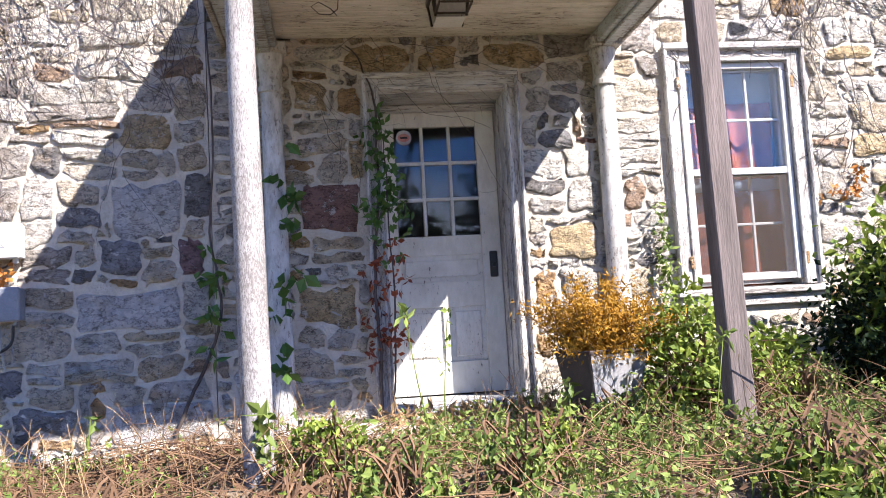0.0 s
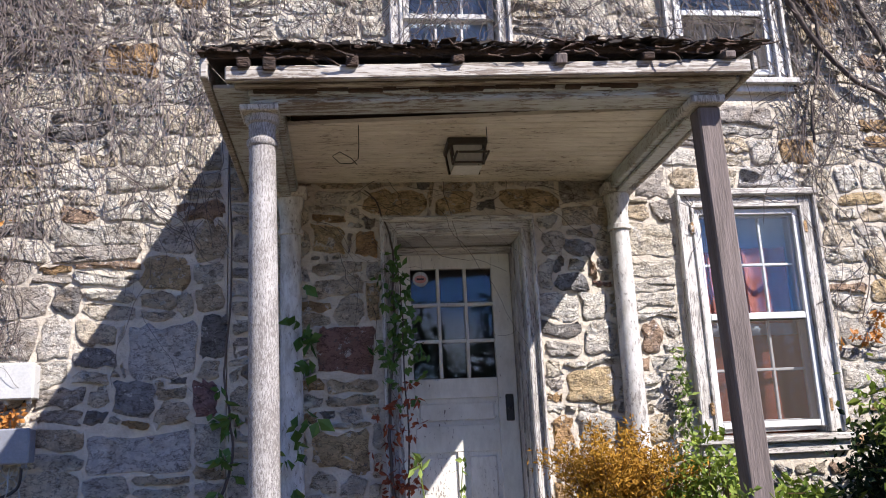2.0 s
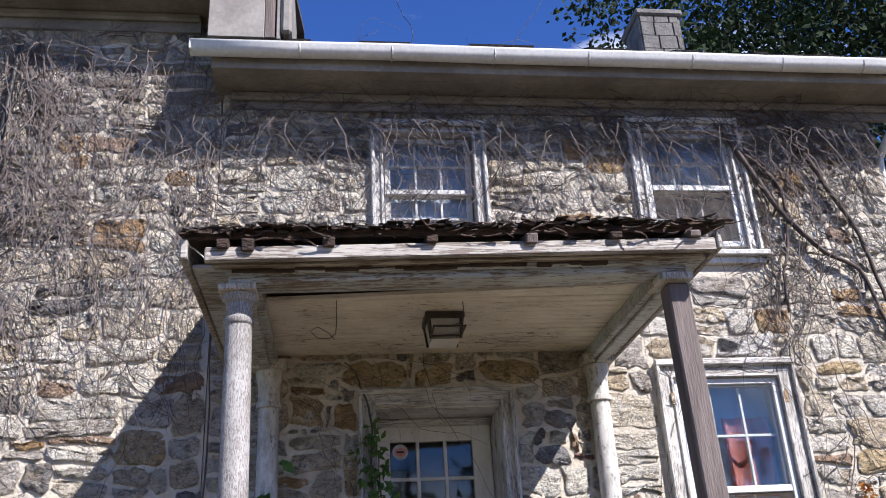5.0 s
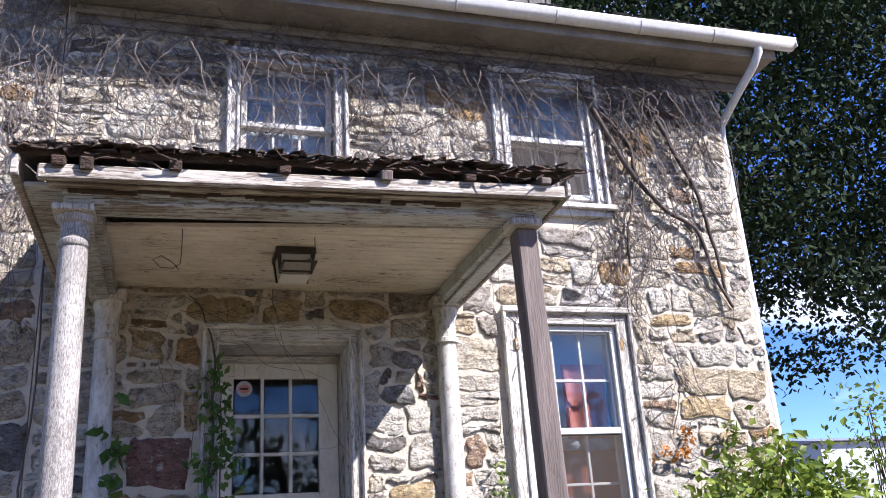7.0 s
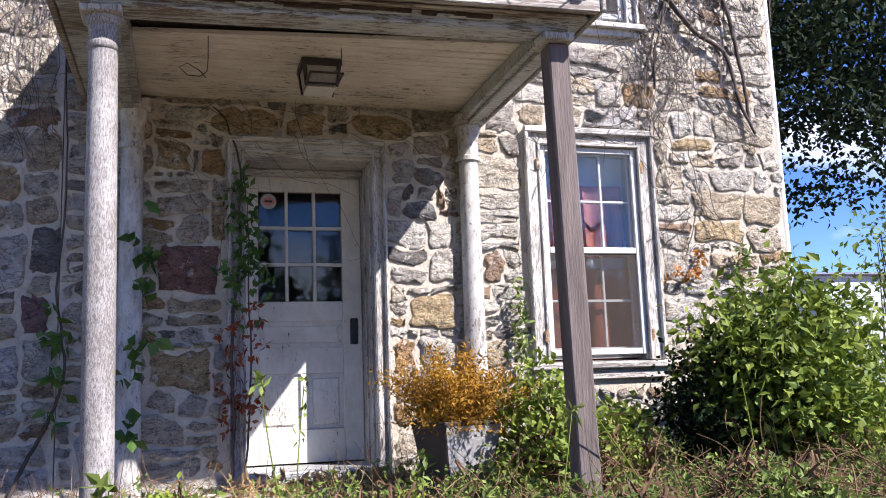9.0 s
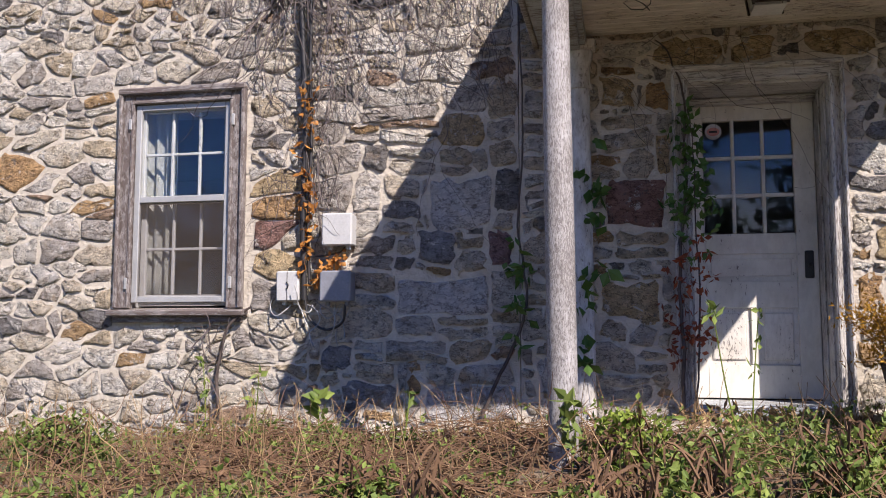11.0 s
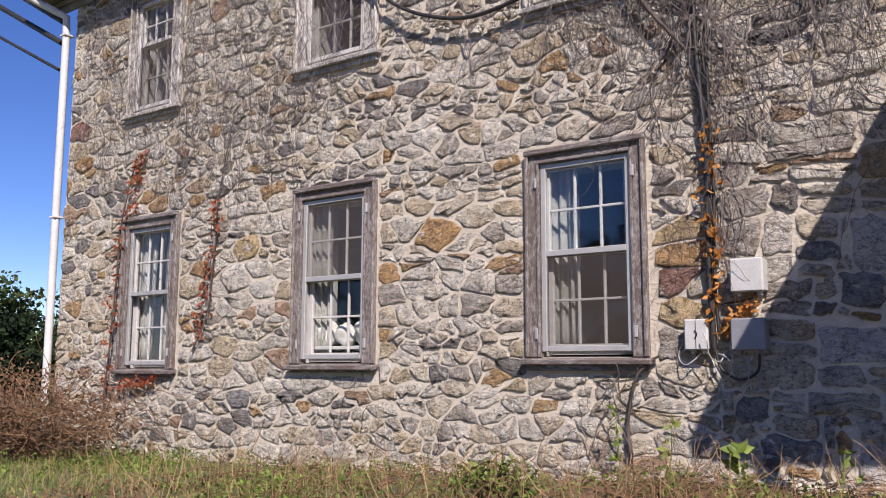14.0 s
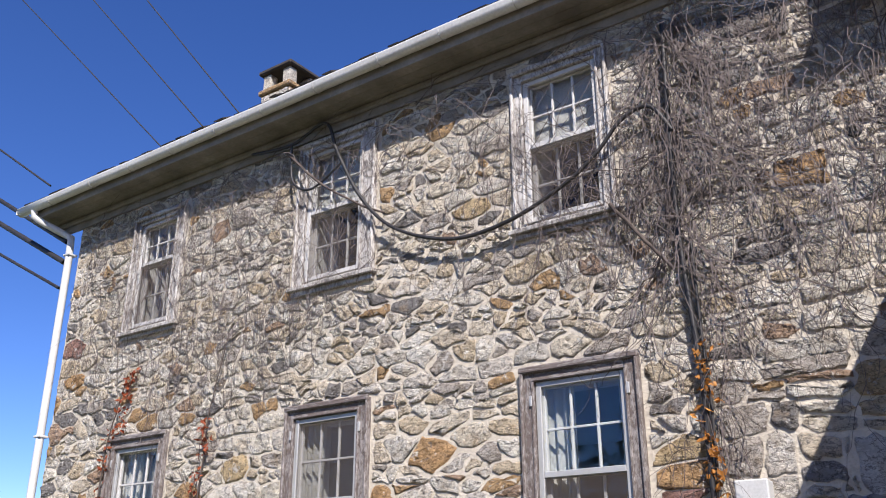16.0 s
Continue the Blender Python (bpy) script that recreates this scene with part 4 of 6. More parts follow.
light = thing("ceiling_light", (-0.04, -0.80, 2.65), "square bronze porch ceiling lantern with frosted panes", "lamp")
LX, LY, LW = -0.04, -0.735, 0.112
boxed("canopy", (LX - LW, LX + LW, LY - LW, LY + LW, 2.615, 2.652), BRONZE, light, bevel=0.004)
for sx in (-1, 1):
    for sy in (-1, 1):
        a, b = (LX + sx * (LW - 0.012), LY + sy * (LW - 0.012)), (LX + sx * 0.085, LY + sy * 0.085)
        v, f = tubes([([(a[0], a[1], 2.62), (b[0], b[1], 2.50)], 0.008, 0.008)], 4)
        soup("corner_bar", v, f, BRONZE, light)
ring("bottom_frame", LX - 0.092, LX + 0.092, 0, 0.184, 0.012, 0, 0.014, BRONZE, light).data.transform(Matrix.Translation((0, LY - 0.092, 2.502)) @ Matrix.Rotation(radians(90), 4, "X"))
boxed("bottom_pane", (LX - 0.08, LX + 0.08, LY - 0.08, LY + 0.08, 2.494, 2.498), FROST, light, bevel=0)
for ax, s in ((0, -1), (0, 1), (1, -1), (1, 1)):
    bm = bmesh.new()
    hi, lo = LW - 0.016, 0.083
    q = [(-hi * 0.86, hi, 2.612), (hi * 0.86, hi, 2.612), (lo * 0.86, lo, 2.505), (-lo * 0.86, lo, 2.505)]
    vs = [bm.verts.new((LX + (a if ax else s * b), LY + (s * b if ax else a), z)) for a, b, z in q]
    bmesh.ops.solidify(bm, geom=[bm.faces.new(vs)], thickness=0.003)
    part("side_pane", bm, FROST, light)
wire = thing("loose_wire", (-0.55, -1.0, 2.65), "thin loose wire dangling from the porch ceiling", "wire")
for ln in [([(-0.65, -1.05, 2.655), (-0.65, -1.05, 2.52), (-0.655, -1.04, 2.46), (-0.69, -1.02, 2.44), (-0.75, -1.0, 2.45), (-0.79, -1.0, 2.49), (-0.75, -1.01, 2.51), (-0.69, -1.02, 2.47), (-0.66, -1.03, 2.43)], 0.0025, 0.0025), ([(0.04, -1.0, 2.655), (0.045, -0.98, 2.6), (0.03, -0.9, 2.56), (0.0, -0.74, 2.60)], 0.0025, 0.0025)]:
    v, f = tubes([ln], 4)
    soup("wire_strand", v, f, BLACK, wire)

# ---- ground ----


def lift(x):
    """The terrace rises gently towards the wing."""
    return 0.2 + 0.026 * np.clip(x, -9, 2.5)


def ground_z(x, y):
    """The terrace by the house, its bank and the lower ground before it."""
    z = lift(x)
    t = np.clip((-2.9 - y) / 1.5, 0, 1)
    z = z - 0.95 * t * t * (3 - 2 * t)
    far = np.clip((np.hypot(x, y) - 25) / 120, 0, 1)
    return z - 1.2 * far + 0.02 * np.sin(3.1 * x + 1.7 * y) * np.exp(-0.02 * (x * x + y * y)) + 0.015 * np.sin(7.3 * x - 4.1 * y) * np.exp(-0.03 * (x * x + y * y))


def ground_sheet():
    near = np.concatenate([np.array([-2500, -900, -350, -150, -80, -50, -35, -25, -18]), np.arange(-14, 8.01, 0.25), np.array([10, 14, 20, 30, 45, 70, 130, 300, 800, 2500])])
    ny = np.concatenate([np.array([-2500, -900, -350, -150, -80, -40, -25, -16, -11]), np.arange(-8, 1.01, 0.2), np.array([2, 4, 7, 12, 20, 35, 60, 110, 250, 800, 2500])])
    gx, gy = np.meshgrid(near, ny, indexing="ij")
    v = np.stack([gx, gy, ground_z(gx, gy)], -1).reshape(-1, 3)
    n, m = gx.shape
    i = (np.arange(n - 1)[:, None] * m + np.arange(m - 1)[None, :]).reshape(-1)
    return v, np.stack([i, i + m, i + m + 1, i + 1], -1)


def soil_and_turf():
    """Bare soil with dead litter before the porch, going over to turf outward."""
    m, t, s = nodes_of("soil_and_turf")
    v = coords(t)
    soil = mix_of(t, noise_of(t, v, 5, 6), (0.10, 0.07, 0.045), (0.27, 0.20, 0.13))
    turf = mix_of(t, noise_of(t, v, 2.2, 6), (0.09, 0.105, 0.045), (0.18, 0.18, 0.085))
    sp = t.nodes.new("ShaderNodeSeparateXYZ")
    t.links.new(v, sp.inputs[0])
    a = t.nodes.new("ShaderNodeMath")
    a.operation = "MULTIPLY_ADD"
    t.links.new(sp.outputs[0], a.inputs[0])
    a.inputs[1].default_value = -0.12
    t.links.new(noise_of(t, v, 0.8, 4), a.inputs[2])
    t.links.new(mix_of(t, ramp_of(t, a.outputs[0], [(0.95, (0, 0, 0)), (1.0, (1, 1, 1))]), soil, turf), s.inputs["Base Color"])
    s.inputs["Roughness"].default_value = 0.95
    bump_of(t, s, noise_of(t, v, 22, 7, 0.7), 1.0, 0.04)
    return m


gv, gf = ground_sheet()
tagged(soup("ground", gv, gf, soil_and_turf(), smooth=True), "dry soil and rough grass sloping from the house", "ground", kind="structure")


def slab(name, dims, label, mat, seed):
    rr = random.Random(seed)
    bm = box(bmesh.new(), *dims, 0.02)
    for v in bm.verts:
        v.co += Vector((rr.uniform(-1, 1), rr.uniform(-1, 1), rr.uniform(-1, 1))) * 0.012
    return tagged(part(name, bm, mat), label, "step", kind="structure")


slab("door_step", (-0.75, 0.75, -0.52, -0.105, 0.1, 0.285), "worn stone step below the door", MORTAR, 1)
slab("porch_slab", (-1.3, 1.2, -1.76, -0.53, 0.05, 0.21), "low stone porch floor covered in leaves", SOIL, 2)

footing = thing("footing", (-1.7, -0.05, 0.0), "pale mortared stone footing along the foot of the wall", "footing", kind="structure")
rr = random.Random(19)
x = -2.75
while x < -0.62:
    w = rr.uniform(0.22, 0.5)
    top = 0.225 + 0.02 * (x + 1.7) + rr.uniform(-0.02, 0.025)
    bm = box(bmesh.new(), x, min(x + w - 0.012, -0.6), -0.085 - rr.uniform(0, 0.025), -0.021, 0.0, top, 0.018)
    for v in bm.verts:
        v.co += Vector((rr.uniform(-1, 1), rr.uniform(-1, 1) * 0.5, rr.uniform(-1, 1))) * 0.009
    part("block", bm, MORTAR, footing)
    x += w

# ---- stonework ----


def clip_poly(poly, n, c):
    """The part of a convex polygon where n.p <= c."""
    out = []
    for k in range(len(poly)):
        p, q = poly[k], poly[(k + 1) % len(poly)]
        a, b = n[0] * p[0] + n[1] * p[1] - c, n[0] * q[0] + n[1] * q[1] - c
        if a <= 0:
            out.append(p)
        if (a < 0 < b) or (b < 0 < a):
            t = a / (a - b)
            out.append((p[0] + t * (q[0] - p[0]), p[1] + t * (q[1] - p[1])))
    return out


def stone_cells(seeds, sizes, squash, bounds, holes, joint):
    """A cell round each seed: as far as halfway to its neighbours, less half a joint; z counts squash times as much as x."""
    P, S = np.array(seeds), np.array(sizes)
    w2 = np.array([1.0, squash**2])
    cells = []
    for i in range(len(P)):
        d = ((P - P[i]) ** 2 * w2).sum(1)
        near = np.argsort(d)[1:26]
        poly = [(bounds[0], bounds[2]), (bounds[1], bounds[2]), (bounds[1], bounds[3]), (bounds[0], bounds[3])]
        for j in near:
            n = w2 * (P[j] - P[i])
            c = 0.5 * ((P[j] ** 2 * w2).sum() - (P[i] ** 2 * w2).sum() + S[i] - S[j])
            L = math.hypot(*n)
            poly = clip_poly(poly, n / L, c / L - joint[i] / 2)
            if len(poly) < 3:
                break
        for h in holes:
            if len(poly) < 3 or not (min(p[0] for p in poly) < h[1] and max(p[0] for p in poly) > h[0] and min(p[1] for p in poly) < h[3] and max(p[1] for p in poly) > h[2]):
                continue
            gaps = [(h[0] - P[i][0], (1, 0), h[0]), (P[i][0] - h[1], (-1, 0), -h[1]), (h[2] - P[i][1], (0, 1), h[2]), (P[i][1] - h[3], (0, -1), -h[3])]
            g, n, c = max(gaps, key=lambda q: q[0])
            poly = clip_poly(poly, n, c - 0.006) if g > -0.05 else []
        cells.append(poly if len(poly) > 2 else None)
    return cells


def stone_mesh(poly, rng, proud, rough):
    """A rough-hewn stone face a little out of the mortar: ragged outline, a chipped arris and a broken, nearly flat face."""
    pts = np.array(poly)
    pts = pts[[k for k in range(len(pts)) if np.hypot(*(pts[k] - pts[k - 1])) > 0.014]]
    if len(pts) < 3:
        return None
    q = []
    for k in range(len(pts)):
        a, b = pts[k], pts[(k + 1) % len(pts)]
        cut = rng.uniform(0.06, 0.24)
        q += [a + cut * (b - a), b - rng.uniform(0.06, 0.24) * (b - a)]
        if np.hypot(*(b - a)) > 0.13:
            q.insert(-1, (a + b) / 2 + rng.normal(size=2) * 0.010)
    pts = np.array(q)
    size = np.ptp(pts, axis=0)
    if min(size) < 0.025:
        return None
    mid = pts.mean(0) + rng.normal(size=2) * 0.12 * size
    pts = pts + rng.normal(size=pts.shape) * 0.007
    n = len(pts)
    tilt = np.clip(rng.normal(size=2), -1.5, 1.5) * 0.45 * proud / size
    face = lambda p, h: -(h + float(np.dot(p - mid, tilt)) + rng.normal() * 0.0042)
    toward = lambda p, d: p + (mid - p) / (np.hypot(*(mid - p)) + 1e-6) * d
    small = min(size)
    v = [(p[0], 0.02, p[1]) for p in pts]
    v += [(*toward(p, min(0.006, 0.08 * small)), face(p, proud * 0.6)) for p in pts]
    v += [(*toward(p, min(0.16 * small, 0.026) * rng.uniform(0.6, 1.3)), face(p, proud * 1.08)) for p in pts]
    v += [(*(p + (mid - p) * rng.uniform(0.42, 0.62)), face(p, proud * 1.2)) for p in pts]
    v = v[:n] + [(a, c, b) for a, b, c in v[n:]]
    v.append((mid[0], face(mid, proud * 1.25), mid[1]))
    f = [(r * n + k, r * n + (k + 1) % n, r * n + n + (k + 1) % n, r * n + n + k) for r in (0, 1, 2) for k in range(n)] + [(3 * n + k, 3 * n + (k + 1) % n, 4 * n) for k in range(n)]
    return v, f


def coursed(x0, x1, z0, z1, heights, aspect, blocks, rng):
    """Roughly squared stones in courses, fitted round the blocks (openings and odd stones), as outlines."""
    out, z = [], z0
    while z < z1 - 0.03:
        h = min(rng.uniform(*heights), z1 - z)
        cuts = sorted({x0, x1, *(v for b in blocks if b[2] < z + h - 0.02 and b[3] > z + 0.02 for v in b[:2] if x0 < v < x1)})
        for a, b in zip(cuts, cuts[1:]):
            if b - a < 0.035:
                continue
            free = [(z, z + h)]
            for q in blocks:
                if q[0] < (a + b) / 2 < q[1]:
                    free = [f for lo, hi in free for f in ((lo, min(hi, q[2])), (max(lo, q[3]), hi)) if f[1] - f[0] > 0.035]
            for lo, hi in free:
                x = a
                while x < b - 0.01:
                    w = (hi - lo) * rng.uniform(*aspect)
                    if b - x - w < 0.09:
                        w = b - x
                    zs = [(lo, hi)]
                    if hi - lo > 0.14 and rng.random() < 0.38:
                        m = lo + (hi - lo) * rng.uniform(0.35, 0.65)
                        zs = [(lo, m), (m, hi)]
                    for c, d in zs:
                        out.append((x, min(x + w, b), c, d))
                    x += w
        z += h
    return out


def squared(r, rng):
    """The uneven outline of a roughly squared stone in its place r."""
    x0, x1, z0, z1 = r
    w, h = x1 - x0, z1 - z0
    g = lambda: rng.uniform(0.002, 0.012)
    c = lambda k: rng.uniform(0.06, 0.42) * min(k, 0.16)
    p = [(x0 + c(w), z0 + g()), ((x0 + x1) / 2 + rng.normal() * 0.1 * w, z0 + g()), (x1 - c(w), z0 + g()), (x1 - g(), z0 + c(h)), (x1 - g(), z1 - c(h)), (x1 - c(w), z1 - g()), ((x0 + x1) / 2 + rng.normal() * 0.1 * w, z1 - g()), (x0 + c(w), z1 - g()), (x0 + g(), z1 - c(h)), (x0 + g(), z0 + c(h))]
    return [warped(*q) for q in p]


def warped(x, z, k=1.0):
    """A place on the wall moved a little, neighbours alike, so that no course runs straight."""
    a, b = noise.noise_vector(Vector((x * 3.2, z * 3.2, 1.7))), noise.noise_vector(Vector((x * 10.0, z * 10.0, 5.1)))
    return (x + k * (0.05 * a.x + 0.018 * b.x), z + k * (0.055 * a.y + 0.018 * b.y))


def lay_stones(wall, outlines, rng, near, label):
    """Stones of a wall as pieces; those past the nearest 300 in one joined mesh. Outlines: polygon and material (None: mixed field stone)."""
    made = []
    for c, k in outlines:
        sm = stone_mesh(c, rng, rng.uniform(0.004, 0.017), 1.0)
        if sm:
            p = np.mean(c, axis=0)
            made.append((abs(p[0] - near[0]) + 0.9 * abs(p[1] - near[1]), k, sm))
    made.sort(key=lambda a: a[0] - (100 if a[1] is not None else 0))
    for _, k, (v, f) in made[:300]:
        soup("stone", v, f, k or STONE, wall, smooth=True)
    V, F, o = [], [], 0
    for _, _, (v, f) in made[300:]:
        V.append(np.array(v))
        F += [tuple(i + o for i in q) for q in f]
        o += len(v)
    if V:
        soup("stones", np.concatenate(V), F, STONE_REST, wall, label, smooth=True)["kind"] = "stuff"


def courses(x0, x1, z0, z1, heights, widths, rng, wob, jit):
    """Seeds in wavering courses."""
    out, z, row = [], z0, 0
    while z < z1:
        h = rng.uniform(*heights)
        x = x0 - rng.uniform(0, widths[1])
        while x < x1:
            w = h * rng.uniform(*widths)
            cx = x + w / 2
            if x0 < cx < x1:
                zz = z + h / 2 + wob * math.sin(cx * 1.3 + row) + rng.normal() * jit * h
                if h > 0.2 and rng.random() < 0.22:
                    out += [(cx, zz + h * 0.25), (cx + rng.normal() * 0.03, zz - h * 0.27)]
                else:
                    out.append((cx, zz))
            x += w
        z += h
        row += 1
    return out


rng = np.random.default_rng(21)
pad = lambda hs, ex: [(h[0] - ex, h[1] + ex, h[2] - ex * 1.2, h[3] + ex) for h in hs]
W_OUT = [(-0.52, 0.50, 0.0, 2.45), (1.435, 2.455, 0.82, 2.595), (-0.42, 0.455, 3.31, 4.43), (1.495, 2.42, 3.25, 4.49)]
M_OUT = [(-4.265, -3.265, 0.845, 2.5), (-6.685, -5.66, 0.82, 2.495), (-9.255, -8.267, 0.765, 2.475), (-4.265, -3.325, 3.49, 5.05), (-6.71, -5.665, 3.49, 5.115), (-9.31, -8.35, 3.5, 4.98)]
inside = lambda p, hs: any(h[0] < p[0] < h[1] and h[2] < p[1] < h[3] for h in hs)
special = [
    (-0.73, 1.585, 0.38, 0.30, RED_STONE), (-0.79, 0.98, 0.36, 0.24, OCHRE_STONE), (-0.61, 2.26, 0.16, 0.19, ORANGE_STONE), (-0.83, 2.28, 0.2, 0.19, OCHRE_STONE),
    (-0.02, 2.54, 0.24, 0.15, OCHRE_STONE), (-0.40, 2.54, 0.44, 0.17, OCHRE_STONE), (0.45, 2.54, 0.42, 0.16, OCHRE_STONE), (0.80, 2.20, 0.2, 0.15, DARK_STONE), (0.72, 1.97, 0.22, 0.13, DARK_STONE),
    (0.79, 1.33, 0.34, 0.24, OCHRE_STONE), (0.60, 1.02, 0.15, 0.2, ORANGE_STONE), (-0.57, 1.88, 0.11, 0.26, OCHRE_STONE), (0.92, 1.97, 0.16, 0.05, RED_STONE),
    (2.12, 2.69, 0.44, 0.18, WHITE_STONE), (2.95, 1.86, 0.44, 0.17, OCHRE_STONE), (2.78, 2.5, 0.36, 0.1, OCHRE_STONE), (1.1, 4.2, 0.2, 0.2, ORANGE_STONE), (2.72, 3.95, 0.26, 0.2, ORANGE_STONE), (1.05, 3.6, 0.3, 0.16, ORANGE_STONE), (-1.2, 0.55, 0.3, 0.2, WHITE_STONE),
]
rect = lambda q: (q[0] - q[2] / 2, q[0] + q[2] / 2, q[1] - q[3] / 2, q[1] + q[3] / 2)
outlines = [(squared(r, rng), None) for r in coursed(CRACK + 0.008, EAST - 0.002, -0.15, 4.52, (0.08, 0.25), (0.7, 2.5), W_OUT + [rect(q) for q in special], rng)]
outlines += [(squared(rect(q), rng), q[4]) for q in special]
lay_stones(wall_wing, outlines, rng, (0.6, 1.6), "rubble stones of the wing wall")
small = [p for p in courses(WEST, -2.85, -0.15, 5.4, (0.06, 0.16), (1.0, 3.3), rng, 0.07, 0.34) if not inside(p, M_OUT)]
special = [
    (-5.072, 1.923, 0.309, 0.33, ORANGE_STONE), (-1.57, 1.328, 0.163, 0.242, PLUM_STONE), (-1.954, 1.032, 0.611, 0.242, WHITE_STONE), (-1.99, 1.357, 0.267, 0.213, DARK_STONE), (-2.207, 1.577, 0.285, 0.126, DARK_STONE),
    (-1.826, 1.625, 0.401, 0.349, WHITE_STONE), (-2.436, 0.401, 0.342, 0.165, DARK_STONE), (-2.15, 0.456, 0.105, 0.145, ORANGE_STONE), (-2.643, 0.624, 0.227, 0.194, DARK_STONE), (-10.201, 3.594, 0.333, 0.349, RED_STONE), (-10.122, 3.141, 0.417, 0.116, ORANGE_STONE),
    (-5.565, 1.691, 0.271, 0.126, ORANGE_STONE), (-3.082, 1.786, 0.337, 0.126, OCHRE_STONE), (-3.084, 1.644, 0.375, 0.145, ORANGE_STONE), (-3.042, 1.255, 0.376, 0.145, OCHRE_STONE), (-3.179, 1.502, 0.168, 0.068, RED_STONE), (-2.073, 3.574, 0.399, 0.126, ORANGE_STONE),
    (-1.813, 2.112, 0.324, 0.233, OCHRE_STONE), (-1.768, 0.347, 0.595, 0.242, WHITE_STONE), (-7.293, 1.992, 0.316, 0.31, OCHRE_STONE), (-4.627, 3.911, 0.273, 0.097, OCHRE_STONE), (-7.373, 0.614, 0.265, 0.194, DARK_STONE),
]
SQ = -2.85
near_s, far_s = [q for q in special if q[0] > SQ], [q for q in special if q[0] < SQ]
outlines = [(squared(r, rng), None) for r in coursed(SQ, CRACK - 0.012, -0.15, 5.45, (0.09, 0.26), (1.0, 3.0), [rect(q) for q in near_s], rng)]
outlines += [(squared(rect(q), rng), q[4]) for q in near_s]
P = [(*s, 0.0, None) for s in small if not any(abs(s[0] - q[0]) < q[2] / 2 + 0.05 and abs(s[1] - q[1]) < q[3] / 2 + 0.035 for q in far_s)]
P += [(q[0], q[1], 0.25 * min(q[2], q[3] * 1.55) ** 2, q[4]) for q in far_s]
cells = stone_cells([p[:2] for p in P], [p[2] for p in P], 2.0, (WEST + 0.004, SQ, -0.2, 5.45), M_OUT, [rng.uniform(0.004, 0.022) for _ in P])
outlines += [([warped(*q, 0.85) for q in c], p[3]) for p, c in zip(P, cells) if c is not None]
lay_stones(wall_main, outlines, rng, (-2.6, 1.3), "rubble fieldstones of the main wall")

# ---- behind the panes ----


def curtain(x0, x1, z0, z1, y, material, label, folds=5, deep=0.025, seed=0):
    """A hanging cloth with soft folds, two millimetres thick."""
    rr = np.random.default_rng(seed)
    n, m = folds * 6, 8
    ph = rr.uniform(0, 6, 4)
    bm, g = bmesh.new(), []
    for i in range(n + 1):
        u = i / n
        row = []
        for k in range(m + 1):
            w = k / m
            y2 = y + deep * math.sin(u * folds * 2 * math.pi + ph[0] + 0.8 * w) + 0.3 * deep * math.sin(u * folds * 5 + ph[1] + 2 * w)
            row.append(bm.verts.new((x0 + (x1 - x0) * u, y2, z0 + (z1 - z0) * w)))
        g.append(row)
    for i in range(n):
        for k in range(m):
            bm.faces.new((g[i][k], g[i + 1][k], g[i + 1][k + 1], g[i][k + 1]))
    bmesh.ops.solidify(bm, geom=list(bm.faces), thickness=0.002)
    return tagged(part("curtain", bm, material, smooth=True), label, "curtain")


curtain(-4.12, -3.88, 1.0, 2.38, 0.15, CURTAIN, "thin pale curtain drawn aside behind the glass", 3, seed=1)
curtain(-3.54, -3.41, 1.0, 2.38, 0.15, CURTAIN, "thin pale curtain drawn aside behind the glass", 2, seed=2)
curtain(-6.55, -6.34, 0.98, 2.38, 0.15, CURTAIN, "thin pale curtain drawn aside behind the glass", 3, seed=3)
curtain(-9.12, -8.86, 0.93, 2.38, 0.15, CURTAIN, "thin pale curtain hanging behind the glass", 3, seed=4)
curtain(-8.68, -8.42, 0.93, 2.38, 0.15, CURTAIN, "thin pale curtain hanging behind the glass", 3, seed=5)
curtain(1.58, 2.36, 1.62, 2.44, 0.21, SKY_BLUE_CLOTH, "pale blue cloth hung behind the upper panes, brightened like reflected sky", 4, 0.015, seed=6)
curtain(1.94, 2.26, 1.70, 2.22, 0.17, RED_CLOTH, "red cloth pinned over the blue one", 2, 0.02, seed=7)
curtain(1.59, 1.78, 1.72, 2.20, 0.18, RED_CLOTH, "narrow red cloth hung behind the panes", 1, 0.015, seed=8)
curtain(1.58, 2.35, 0.95, 1.62, 0.17, plain("red_brown_cloth", (0.36, 0.10, 0.065), (0.48, 0.14, 0.09), 4, 0.85, 0.2, 50), "red-brown cloth draped behind the lower panes", 3, 0.02, seed=9)
curtain(-0.31, 0.34, 3.45, 4.33, 0.14, SKY_BLUE_CLOTH, "pale blue blind behind the upstairs panes, coloured like reflected sky", 2, 0.006, seed=10)
# two blinds added to give the upper panes their bright reflected look
curtain(-4.12, -3.46, 4.31, 4.93, 0.13, CURTAIN, "pale blind added behind the upstairs panes for their bright reflection", 2, 0.006, seed=12)
curtain(-6.56, -5.87, 4.35, 4.99, 0.13, CURTAIN, "pale blind added behind the upstairs panes for their bright reflection", 2, 0.006, seed=13)
curtain(1.62, 2.29, 3.89, 4.37, 0.14, SKY_BLUE_CLOTH, "pale blue blind behind the upstairs panes, coloured like reflected sky", 2, 0.006, seed=11)


